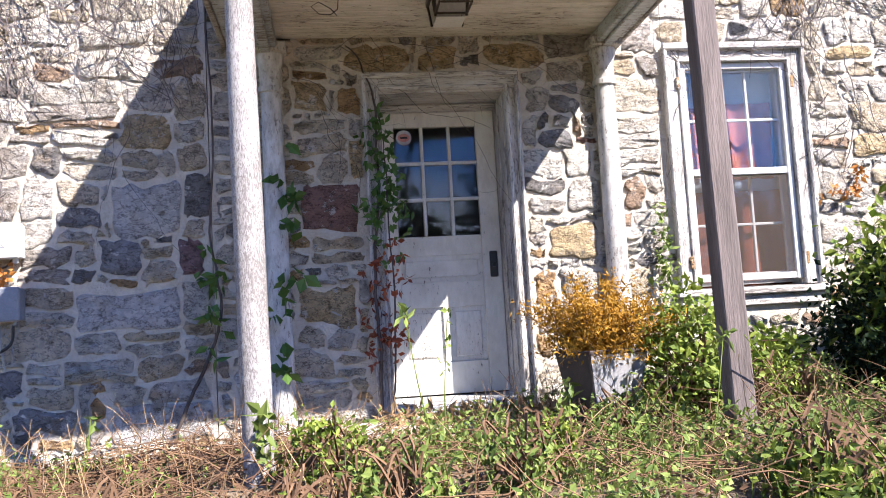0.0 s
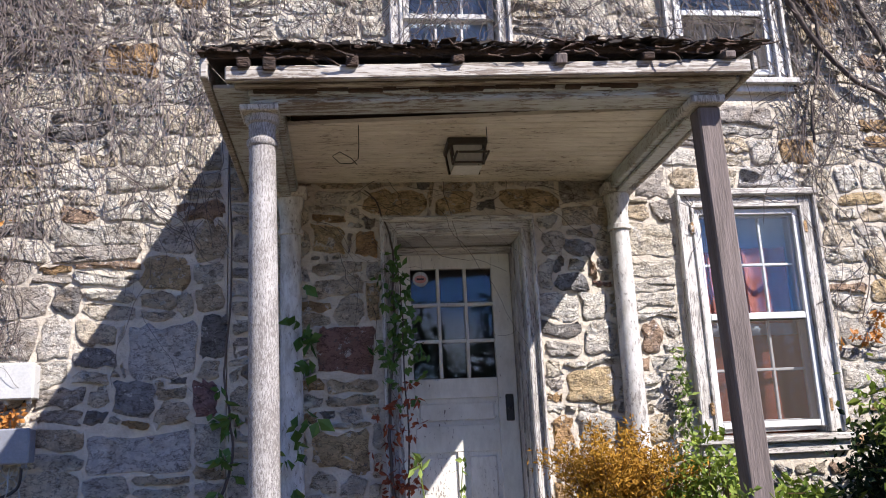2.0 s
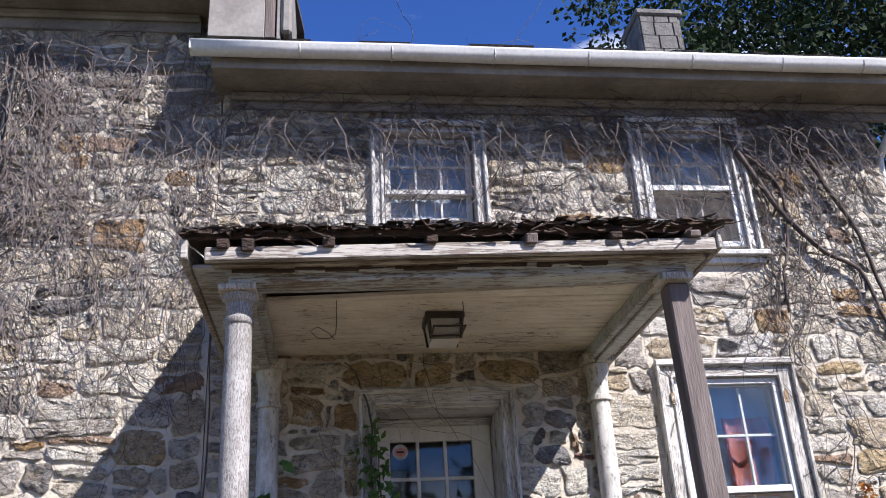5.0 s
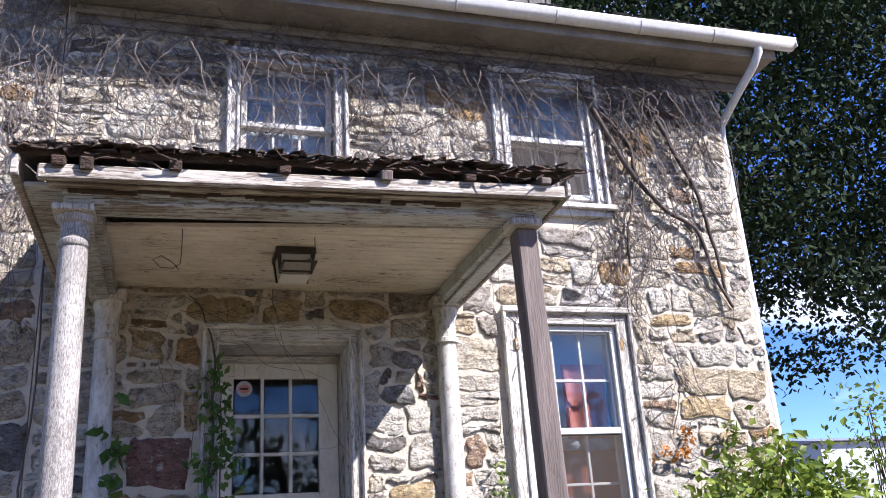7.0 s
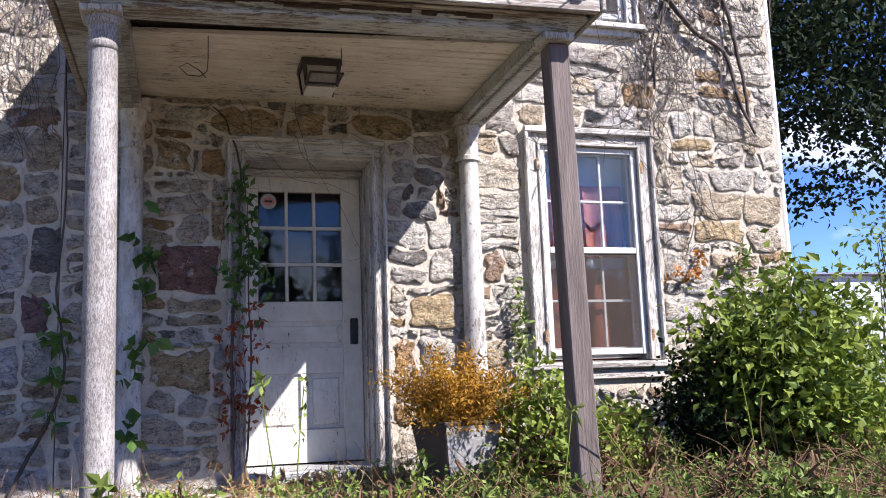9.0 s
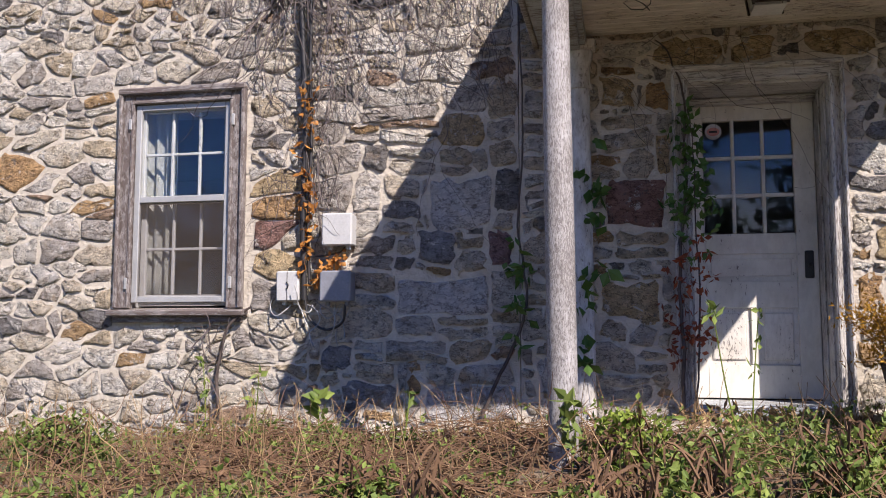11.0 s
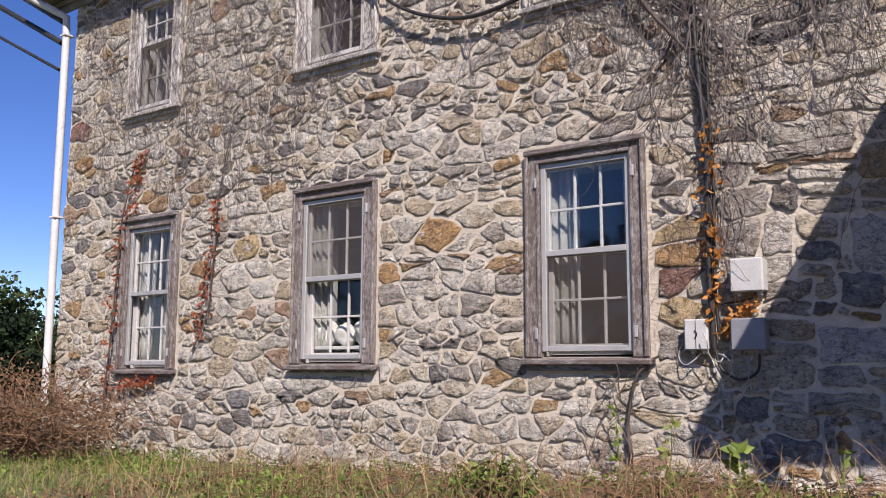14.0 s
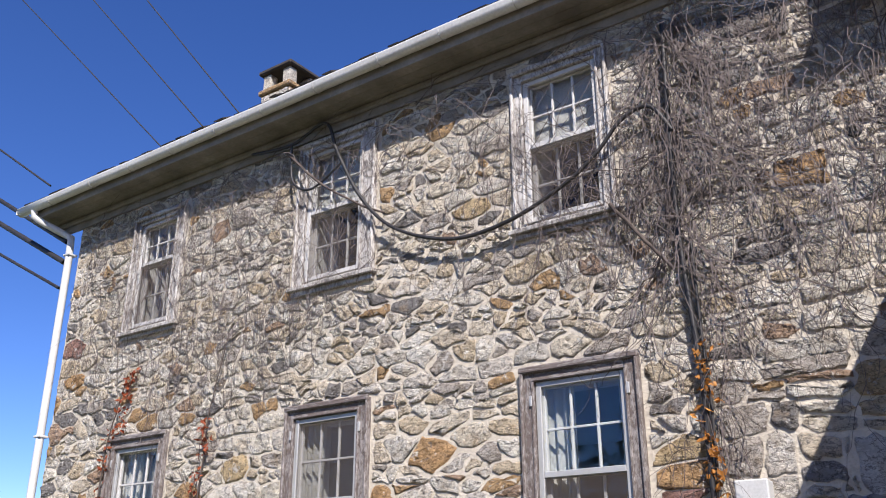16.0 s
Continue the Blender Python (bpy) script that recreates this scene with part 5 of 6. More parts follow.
def ornament(x, z, r, seed):
    """A crumpled white soft ornament on the inner sill."""
    rr = np.random.default_rng(seed)
    bm = bmesh.new()
    bmesh.ops.create_icosphere(bm, subdivisions=3, radius=r, matrix=Matrix.Translation((x, 0.26, z + r)))
    for v in bm.verts:
        d = v.co - Vector((x, 0.26, z + r))
        v.co += d * 0.35 * noise.noise(v.co * 14 + Vector((seed, 0, 0)))
        v.co.z = max(v.co.z, z)
    return tagged(part("ornament", bm, CURTAIN, smooth=True), "soft white ornament on the inner window sill", "ornament", group="white ornaments in the window")


boxed_sill = tagged(boxed("window_shelf", (-6.55, -5.815, 0.12, 0.45, 1.04, 1.07), SASH_WHITE), "white painted shelf inside the window", "shelf")
ornament(-6.47, 1.07, 0.12, 1)
ornament(-6.25, 1.07, 0.10, 2)
ornament(-6.0, 1.07, 0.115, 3)

# ---- boxes, cables and wires on the wall ----


def utility_box(name, x0, x1, z0, z1, deep, material, label, latch):
    b = thing(name, ((x0 + x1) / 2, -0.02, z0), label, "utility box")
    boxed("body", (x0 + 0.006, x1 - 0.006, -deep + 0.02, -0.012, z0, z1 - 0.006), material, b, bevel=0.006)
    c = boxed("cover", (x0, x1, -deep, -deep + 0.03, z0 - 0.006, z1), material, b, bevel=0.009)
    for x in (x0 + 0.03, x1 - 0.05):
        boxed("gland", (x, x + 0.025, -deep + 0.04, -deep + 0.07, z0 - 0.03, z0 - 0.001), material, b)
    if latch:
        boxed("seam", ((x0 + x1) / 2 - 0.002, (x0 + x1) / 2 + 0.002, -deep - 0.002, -deep + 0.001, z0, z1 - 0.006), CABLE, c, bevel=0)
        v, f = tubes([([((x0 + x1) / 2 - 0.01 + 0.02 * math.sin(a), -deep - 0.006, (z0 + z1) / 2 + 0.022 * math.cos(a)) for a in np.linspace(0.2, 2.9, 7)], 0.004, 0.004)], 5)
        soup("hasp", v, f, BLACK, c)
    return b


utility_box("utility_box", -2.71, -2.507, 1.358, 1.562, 0.14, GREY_BOX, "pale grey plastic connection box on the wall", False)
utility_box("utility_box", -2.72, -2.512, 1.0, 1.192, 0.14, SLATE_BOX, "slate-blue plastic connection box on the wall", False)
utility_box("utility_box", -3.03, -2.875, 1.005, 1.196, 0.10, GREY_BOX, "light grey hinged meter box with a hasp", True)


def smooth_line(pts, n=8):
    """A Catmull-Rom line through the points."""
    p = np.array([pts[0], *pts, pts[-1]], float)
    out = []
    for i in range(1, len(p) - 2):
        for t in np.linspace(0, 1, n, endpoint=False):
            a, b, c, d = p[i - 1 : i + 3]
            out.append(0.5 * (2 * b + (c - a) * t + (2 * a - 5 * b + 4 * c - d) * t * t + (3 * b - a - 3 * c + d) * t**3))
    return out + [p[-2]]


def cable(name, lines, label, category="cable", material=None):
    c = thing(name, lines[0][0][0], label, category)
    for pts, r in lines:
        v, f = tubes([(smooth_line(pts), r, r)], 6)
        soup("strand", v, f, material or CABLE, c, smooth=True)
    return c


cable("wall_cable", [
    ([(-2.864, -0.06, 4.972), (-2.889, -0.07, 4.221), (-2.907, -0.06, 3.279), (-2.877, -0.06, 2.618), (-2.854, -0.06, 2.146), (-2.865, -0.06, 1.578), (-2.848, -0.06, 1.008)], 0.021),
    ([(-2.833, -0.05, 3.181), (-2.831, -0.05, 2.524), (-2.818, -0.05, 2.052), (-2.833, -0.05, 1.483), (-2.818, -0.05, 1.103)], 0.012),
    ([(-2.847, -0.06, 1.056), (-2.811, -0.07, 0.894), (-2.699, -0.07, 0.816), (-2.585, -0.07, 0.864), (-2.565, -0.08, 0.978)], 0.009),
    ([(-2.835, -0.05, 1.293), (-2.76, -0.05, 1.293), (-2.618, -0.05, 1.312), (-2.58, -0.05, 1.35)], 0.006),
], "bundle of black service cables fixed to the wall")
cable("service_cable", [([(-7.292, -0.12, 5.172), (-6.719, -0.12, 5.106), (-6.278, -0.12, 5.21), (-6.099, -0.12, 4.841), (-5.79, -0.12, 4.291), (-5.394, -0.12, 3.885), (-4.793, -0.12, 3.636), (-4.247, -0.12, 3.654), (-3.739, -0.12, 3.83), (-3.441, -0.12, 4.022), (-3.235, -0.12, 4.223), (-3.011, -0.12, 4.265), (-2.863, -0.09, 4.033)], 0.017), ([(-6.719, -0.12, 5.106), (-6.665, -0.13, 4.69), (-6.405, -0.13, 4.533), (-6.049, -0.12, 4.706)], 0.012)], "thick black service cable sagging across the wall")
rr = np.random.default_rng(8)
lo = []
for k in range(9):
    lo.append(([tuple(p) for p in wander((-2.94 + 0.05 * k, -0.05, 0.98), (0.2 * rr.normal(), 0, -1), 5, 0.06, rr, 0.5, flat_y=-0.03)], 0.004))
cable("loose_cable", lo, "tangle of thin grey wires under the boxes", material=ALU)
for k, (a, b) in enumerate((((-19.886, 3.0, 14.67), (-13.554, 3.0, 8.68)), ((-16.605, 3.0, 13.211), (-12.311, 3.0, 8.624)), ((-14.547, 3.0, 12.288), (-11.423, 3.0, 8.628)))):
    a, b = Vector(a), Vector(b)
    cable("overhead_wire", [([tuple(a + (a - b) * 1.2), tuple(a), tuple(b), tuple(b + (b - a) * 0.45)], 0.012)], "thin overhead wire crossing the sky above the roof", "overhead wire")
for a, b, r in (((-12.783, -0.1, 6.955), (-11.196, -0.1, 5.922), 0.014), ((-12.477, -0.1, 6.064), (-10.567, -0.1, 4.974), 0.03), ((-12.355, -0.1, 5.682), (-10.558, -0.1, 4.711), 0.035), ((-12.182, -0.1, 5.189), (-10.584, -0.1, 4.385), 0.02)):
    a, b = Vector(a), Vector(b)
    cable("overhead_wire", [([tuple(a + (a - b) * 6), tuple(a + (a - b)), tuple(a), tuple(b)], r)], "heavy black overhead cable running to the house corner", "overhead wire")

# ---- creepers ----
VY = -0.035


def vine_tangle(name, regions, label, seed, material):
    """Dead creeper: many thin crooked stems over the wall. Regions: x0, x1, z0, z1 (where stems start), how many, steps, heading, radius."""
    g = np.random.default_rng(seed)
    lines = []
    for x0, x1, z0, z1, count, steps, head, r in regions:
        for _ in range(int(count * 1.1)):
            s = (g.uniform(x0, x1), VY - abs(g.normal()) * 0.04, g.uniform(z0, z1))
            h = np.array(head, float) + 0.5 * g.normal(size=3) * np.array([1, 0.5, 1])
            pts = wander(s, h / np.linalg.norm(h), int(steps * g.uniform(0.5, 1.4)), g.uniform(0.045, 0.08), g, g.uniform(0.14, 0.34), pull=(0, 0.06, -0.06), flat_y=VY)
            pts = [q for q in pts if q[0] < EAST - 0.01]
            if len(pts) < 3:
                continue
            rad = r * g.uniform(0.32, 1.0)
            lines.append((pts, rad, rad * 0.45))
            if g.random() < 0.5 and len(pts) > 6:
                k = g.integers(2, len(pts) - 2)
                lines.append((wander(pts[k], g.normal(size=3) * [1, 0.8, 1], int(g.integers(3, 8)), 0.045, g, 0.4, flat_y=VY), rad * 0.6, rad * 0.3))
    v, f = tubes(lines, 3)
    return tagged(soup(name, v, f, material), label, "vine", kind="stuff")


vine_tangle("dead_vines", [
    (-2.504, -1.45, 3.186, 5.12, 240, 16, (0.0, 0, -1), 0.0042), (-3.342, -2.391, 3.557, 5.12, 190, 16, (0.05, 0, -1), 0.0042), (-3.115, -2.627, 2.991, 5.12, 150, 18, (0, 0, -1), 0.006),
    (-4.268, -3.239, 3.357, 4.591, 130, 14, (0.2, 0, -0.7), 0.0038), (-2.793, -1.741, 2.524, 3.293, 50, 12, (0, 0, -1), 0.0036), (-3.177, -2.6, 1.672, 2.997, 50, 12, (0, 0, -1), 0.004),
    (-6.161, -4.154, 3.609, 5.12, 120, 14, (-0.2, 0, -1), 0.0036), (-8.437, -6.134, 3.304, 5.12, 260, 15, (0.1, 0, -1), 0.004), (-10.208, -8.223, 3.371, 5.108, 190, 14, (0.2, 0, -0.8), 0.004), (-8.705, -6.958, 2.575, 3.506, 80, 13, (0, 0, -1), 0.0034),
    (-9.593, -7.398, 1.491, 2.947, 22, 14, (0, 0, -1), 0.0034), (-10.328, -1.919, 4.962, 5.12, 90, 16, (1, 0, -0.1), 0.005), (-3.756, -3.376, 0.252, 0.724, 10, 9, (0.2, 0, 1), 0.007),
    (-2.14, -1.512, 1.673, 3.008, 12, 12, (0.1, 0, -1), 0.003), (-6.226, -5.494, 0.278, 0.739, 6, 8, (0, 0, 1), 0.005),
], "dense grey tangle of dead creeper stems on the main wall", 31, VINE_GREY)
vine_tangle("dead_vines", [
    (-1.4, 3.45, 4.3, 4.58, 330, 18, (0.7, 0, -0.15), 0.005), (-1.5, 0.0, 3.3, 4.5, 130, 15, (0.1, 0, -0.6), 0.0038), (0.3, 1.7, 3.4, 4.5, 90, 14, (0.2, 0, -0.6), 0.0038), (-0.4, 0.4, 3.6, 4.6, 26, 13, (0.2, 0, -1), 0.0036), (1.5, 2.4, 3.8, 4.6, 26, 13, (0.5, 0, -0.7), 0.0038),
    (2.2, 3.35, 2.9, 4.5, 95, 15, (0.35, 0, -0.8), 0.0055), (2.3, 3.0, 4.0, 4.6, 20, 24, (0.3, 0, -1.0), 0.009), (2.35, 2.75, 3.0, 3.4, 25, 10, (-0.2, 0, -1), 0.006),
    (1.2, 2.5, 2.45, 2.62, 9, 18, (1, 0, 0.0), 0.005), (2.5, 2.8, 1.5, 2.5, 9, 12, (0.1, 0, -1), 0.005), (-0.9, 1.0, 2.45, 2.62, 16, 16, (1, 0, 0.02), 0.0028), (-1.0, -0.5, 1.6, 2.5, 5, 12, (0, 0, -1), 0.003),
], "grey tangle of dead creeper stems on the wing wall", 32, VINE)
vine_tangle("hanging_vines", [
    (-1.4, 3.4, 4.35, 4.58, 80, 10, (0.3, -0.7, -0.4), 0.0055), (-9.916, -4.7, 4.885, 5.12, 14, 12, (0.7, -0.4, -0.2), 0.008),
], "pale twigs of dead creeper hanging under the eaves", 33, VINE_GREY)
thick = thing("creeper_trunk", (-1.578, -0.05, 0.182), "dark twisted creeper trunk climbing the wall", "vine")
g = np.random.default_rng(2)
for pts, r0, r1 in (
    # upper run of this stem is added to draw the dark crack between the walls
    ([(-1.693, -0.05, 0.212), (-1.605, -0.05, 0.472), (-1.478, -0.05, 0.731), (-1.4, -0.06, 1.001), (-1.446, -0.05, 1.386), (-1.423, -0.05, 2.056), (-1.446, -0.05, 3.008)], 0.013, 0.005),
    ([(-0.50, -0.08, 0.05), (-0.47, -0.08, 0.7), (-0.50, -0.07, 1.2), (-0.45, -0.07, 1.7), (-0.44, -0.07, 2.2), (-0.52, -0.04, 2.5), (-0.6, -0.04, 2.6)], 0.012, 0.004),
    ([(-0.42, -0.08, 0.2), (-0.38, -0.09, 0.8), (-0.36, -0.09, 1.3), (-0.39, -0.08, 1.9), (-0.43, -0.07, 2.25)], 0.007, 0.003),
    ([(-3.43, -0.05, 0.202), (-3.454, -0.05, 0.536), (-3.375, -0.06, 0.821), (-3.233, -0.05, 0.962)], 0.014, 0.008),
    ([(2.25, -0.06, 4.4), (2.56, -0.06, 3.74), (2.83, -0.06, 3.38), (3.09, -0.06, 3.21), (3.21, -0.06, 2.82), (3.31, -0.06, 2.6)], 0.022, 0.01),
    ([(2.75, -0.06, 4.54), (2.95, -0.06, 4.0), (3.14, -0.06, 3.54), (3.21, -0.06, 3.13), (3.25, -0.06, 2.7)], 0.02, 0.012),
    ([(2.35, -0.05, 4.2), (2.62, -0.05, 3.9), (2.6, -0.05, 3.5), (2.5, -0.05, 3.2), (2.48, -0.05, 2.9)], 0.014, 0.008),
    ([(-6.79, -0.14, 5.022), (-6.376, -0.14, 4.624), (-5.861, -0.12, 4.253), (-5.526, -0.08, 4.077)], 0.014, 0.01),
    ([(-3.38, -0.1, 3.583), (-3.16, -0.1, 3.275), (-2.929, -0.08, 2.993)], 0.016, 0.014),
    ([(-9.365, -0.06, 0.495), (-9.3, -0.07, 1.13), (-9.25, -0.07, 1.851), (-9.169, -0.07, 2.48), (-9.023, -0.05, 3.108)], 0.012, 0.006),
    ([(-7.971, -0.05, 1.033), (-7.787, -0.05, 1.398), (-7.727, -0.05, 1.945), (-7.666, -0.05, 2.582), (-7.483, -0.05, 3.315)], 0.009, 0.005),
):
    sm = np.array(smooth_line(pts, 7))
    sm[:, 0] += 0.012 * np.cumsum(g.normal(size=len(sm))) * 0.4
    v, f = tubes([(sm, r0, r1)], 6)
    soup("stem", v, f, VINE_DARK, thick, smooth=True)


def creeper_leaves(name, paths, count, length, width, material, label, seed, spread=0.05):
    g = np.random.default_rng(seed)
    c = []
    for _ in range(count):
        p = paths[g.integers(len(paths))]
        k = g.integers(len(p) - 1)
        t = g.random()
        q = np.array(p[k]) * (1 - t) + np.array(p[k + 1]) * t
        q = q + g.normal(size=3) * spread * np.array([1, 0.35, 0.6])
        q[1] = min(q[1], -0.035)
        # three to five leaflets from one stalk
        for _ in range(3):
            c.append(q + g.normal(size=3) * 0.008)
    v, f = leaves(np.array(c), length, width, g, droop=0.5)
    v[:, 1] = np.minimum(v[:, 1], -0.02)
    return tagged(soup(name, v, f, material), label, "creeper", kind="stuff")


creeper_leaves("creeper_leaves", [[(-0.45, -0.08, 1.3), (-0.44, -0.08, 2.22)], [(-0.38, -0.1, 1.2), (-0.40, -0.08, 2.1)], [(-0.33, -0.1, 1.5), (-0.36, -0.1, 1.9)]], 95, 0.062, 0.04, IVY_GREEN, "green creeper leaves on the door casing", 1)
creeper_leaves("creeper_leaves", [[(-0.50, -0.08, 0.6), (-0.47, -0.08, 1.4)], [(-0.37, -0.09, 0.7), (-0.36, -0.09, 1.3)]], 60, 0.06, 0.03, RED_LEAF, "red autumn creeper leaves beside the door", 2)
creeper_leaves("creeper_leaves", [[(-1.10, -0.16, 0.6), (-0.98, -0.18, 1.2), (-1.0, -0.18, 2.0)]], 20, 0.10, 0.075, IVY_GREEN, "dark green ivy leaves behind the column", 3, 0.06)
creeper_leaves("creeper_leaves", [[(-1.431, -0.08, 0.712), (-1.475, -0.08, 1.386)]], 16, 0.09, 0.05, IVY_GREEN, "sparse green creeper leaves on the shaded wall", 4)
creeper_leaves("creeper_leaves", [[(-2.837, -0.09, 1.151), (-2.828, -0.08, 1.958)], [(-2.824, -0.08, 1.484), (-2.823, -0.08, 2.43)], [(-2.771, -0.08, 1.103), (-2.619, -0.1, 1.265)]], 95, 0.055, 0.034, ORANGE_LEAF, "withered orange creeper leaves along the cables", 5, 0.035)
creeper_leaves("creeper_leaves", [[(-9.321, -0.08, 0.495), (-9.21, -0.08, 2.48)], [(-9.187, -0.08, 0.676), (-8.497, -0.08, 0.761)], [(-7.927, -0.06, 1.032), (-7.668, -0.06, 2.491)], [(-9.042, -0.06, 2.482), (-8.945, -0.06, 3.206)]], 190, 0.06, 0.03, RED_LEAF, "red withered creeper leaves round the window", 6)
creeper_leaves("creeper_leaves", [[(2.62, -0.06, 1.5), (2.78, -0.06, 1.75)], [(2.5, -0.06, 1.55), (2.75, -0.06, 1.6)]], 26, 0.05, 0.03, ORANGE_LEAF, "withered orange creeper sprig beside the window", 7, 0.03)
creeper_leaves("creeper_leaves", [[(1.34, -0.08, 0.8), (1.36, -0.08, 1.5)]], 70, 0.05, 0.025, GREEN, "bright green climbing sprig on the wall", 8, 0.025)
creeper_leaves("creeper_leaves", [[(3.0, -0.08, 1.3), (3.08, -0.08, 1.75)]], 40, 0.05, 0.03, GREEN, "small green climber on the wall corner", 9, 0.03)

# ---- planter and shrubs ----
planter = thing("planter", (0.70, -0.68, 0.21), "tall tapered square planter, dull brown and white", "planter")
pm = Matrix.Translation((0.70, -0.68, 0.21)) @ Matrix.Rotation(radians(14), 4, "Z")
bm = bmesh.new()
rings = [(0.12, 0.0), (0.185, 0.43), (0.185, 0.445), (0.165, 0.445), (0.16, 0.37)]
loops = [[bm.verts.new(pm @ Vector((sx * r, sy * r, z))) for sx, sy in ((-1, -1), (1, -1), (1, 1), (-1, 1))] for r, z in rings]
for a, b in zip(loops, loops[1:]):
    for k in range(4):
        bm.faces.new((a[k], a[(k + 1) % 4], b[(k + 1) % 4], b[k]))
bm.faces.new(loops[0][::-1])
bmesh.ops.bevel(bm, geom=list(bm.edges), offset=0.005, segments=1, affect="EDGES")
# brown body carries the look of the pot's shaded side
part("pot", bm, plain("planter_shaded_brown", (0.045, 0.032, 0.027), (0.08, 0.06, 0.048), 5, 0.75, 0.1, 60), planter)
# added pale sheet: the sunlit front face, dimmed a little for leaf shadows
bm = bmesh.new()
vs = [bm.verts.new(pm @ Vector(q)) for q in ((-0.112, -0.1245, 0.012), (0.112, -0.1245, 0.012), (0.174, -0.188, 0.42), (-0.174, -0.188, 0.42))]
bmesh.ops.solidify(bm, geom=[bm.faces.new(vs)], thickness=0.003)
part("front_panel", bm, plain("planter_sunlit_white", (0.46, 0.455, 0.465), (0.60, 0.59, 0.60), 5, 0.35, 0.1, 60), planter, "pale glazed front face, its sunlight put into the colour")
part("potting_soil", box(bmesh.new(), -0.158, 0.158, -0.158, 0.158, 0.36, 0.39, 0.005, pm), SOIL, planter)

g = np.random.default_rng(77)


def twiggy(base, n, reach, up, g, step=0.05, r=0.006, pull=(0, 0, 0.03)):
    lines, tips = [], []
    for _ in range(n):
        h = np.array([g.normal() * reach, g.normal() * reach, up + 0.3 * g.random()])
        pts = wander(base + g.normal(size=3) * [0.04, 0.04, 0.01], h / np.linalg.norm(h), int(g.integers(6, 12)), step, g, 0.16, pull=pull)
        lines.append((pts, r, r * 0.3))
        tips += [np.array(p) for p in pts[2:]]
    return lines, np.array(tips)


gold = thing("golden_shrub", (0.70, -0.66, 0.66), "golden bronze feathery shrub growing in the planter", "shrub")
lines, tips = twiggy(np.array([0.69, -0.66, 0.60]), 165, 1.0, 0.66, g, 0.045, 0.004, pull=(0.01, 0, 0.05))
v, f = tubes(lines, 3)
soup("branchwork", v, f, BROWN_STEM, gold)["kind"] = "stuff"
c = np.repeat(tips, 12, axis=0) + g.normal(size=(len(tips) * 12, 3)) * 0.028
v, f = leaves(c, 0.032, 0.011, g, droop=-0.5)
soup("foliage", v, f, GOLD, gold)["kind"] = "stuff"


def shrub(name, base, radii, clumps, per, leaf, material, label, seed, low=0.0, flat=0.6, spiky=0.0):
    """A shrub: stems from the base and leaves in many uneven clumps."""
    g = np.random.default_rng(seed)
    if name != "leafy_weed":
        base = (base[0], base[1], base[2] + float(lift(base[0])))
    s = thing(name, base, label, "shrub")
    b = np.array(base, float)
    lines, cl = [], []
    for _ in range(clumps):
        d = g.normal(size=3)
        d /= np.linalg.norm(d)
        q = b + np.array([d[0] * radii[0], d[1] * radii[1], low + (0.5 + 0.5 * d[2]) * (radii[2] - low)]) * np.array([1, 1, 1]) * g.uniform(0.55, 1.05) ** 0.5
        cl.append(q)
        mid = b * 0.55 + q * 0.45 + np.array([0, 0, 0.12]) + g.normal(size=3) * 0.05
        lines.append(([b + g.normal(size=3) * [0.08, 0.08, 0], mid, q], 0.008, 0.003))
    v, f = tubes([(smooth_line(p, 5), a, c) for p, a, c in lines], 3)
    soup("stem_tangle", v, f, BROWN_STEM, s)["kind"] = "stuff"
    cl = np.array(cl)
    spread = 0.16 * np.mean(radii)
    c = np.repeat(cl, per, axis=0) + g.normal(size=(clumps * per, 3)) * spread
    v, f = leaves(c, leaf, leaf * 0.62, g, droop=0.25, flat=flat)
    soup("foliage", v, f, material, s)["kind"] = "stuff"
    return s


shrub("vine_shrub", (2.78, -0.85, 0.0), (0.52, 0.42, 1.12), 170, 46, 0.075, BUSH_GREEN, "broad-leaved green shrub against the stone wall", 1, 0.05, 1.2)
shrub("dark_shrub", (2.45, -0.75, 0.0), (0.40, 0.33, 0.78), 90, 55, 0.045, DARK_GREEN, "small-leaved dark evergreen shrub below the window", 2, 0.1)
shrub("weedy_shrub", (1.16, -0.85, 0.0), (0.24, 0.24, 0.72), 60, 40, 0.05, BUSH_GREEN, "light green weedy shrub beside the planter", 3, 0.0)
shrub("weedy_shrub", (1.7, -0.6, 0.0), (0.34, 0.25, 0.42), 40, 30, 0.06, BUSH_GREEN, "low green growth under the window", 4, 0.0)
shrub("weedy_shrub", (3.65, -0.9, 0.0), (0.42, 0.45, 0.5), 60, 40, 0.05, BUSH_GREEN, "tangled green growth past the house corner", 5, 0.0)
shrub("weedy_shrub", (5.6, 0.8, 0.0), (1.2, 0.9, 0.6), 80, 45, 0.06, BUSH_GREEN, "tangled green growth beyond the house", 15, 0.0)
shrub("tall_weed", (3.95, -0.55, 0.0), (0.14, 0.12, 1.75), 40, 22, 0.05, GREEN, "tall feathery weed with narrow leaves", 6, 0.3)
shrub("brush_heap", (-9.6, -0.75, 0.05), (1.25, 0.6, 0.75), 140, 24, 0.05, BROWN_STEM, "heap of dry brown brush at the house corner", 7, 0.0)

heap = []
g = np.random.default_rng(14)
for _ in range(420):
    s = np.array([-9.6 + g.normal() * 0.75, -0.75 + g.normal() * 0.35, g.uniform(0.05, 0.6)])
    heap.append((wander(s, (g.normal(), 0.4 * g.normal(), 0.25 + 0.2 * g.normal()), 9, 0.08, g, 0.25, pull=(0, 0, -0.05)), 0.005, 0.002))
v, f = tubes(heap, 3)
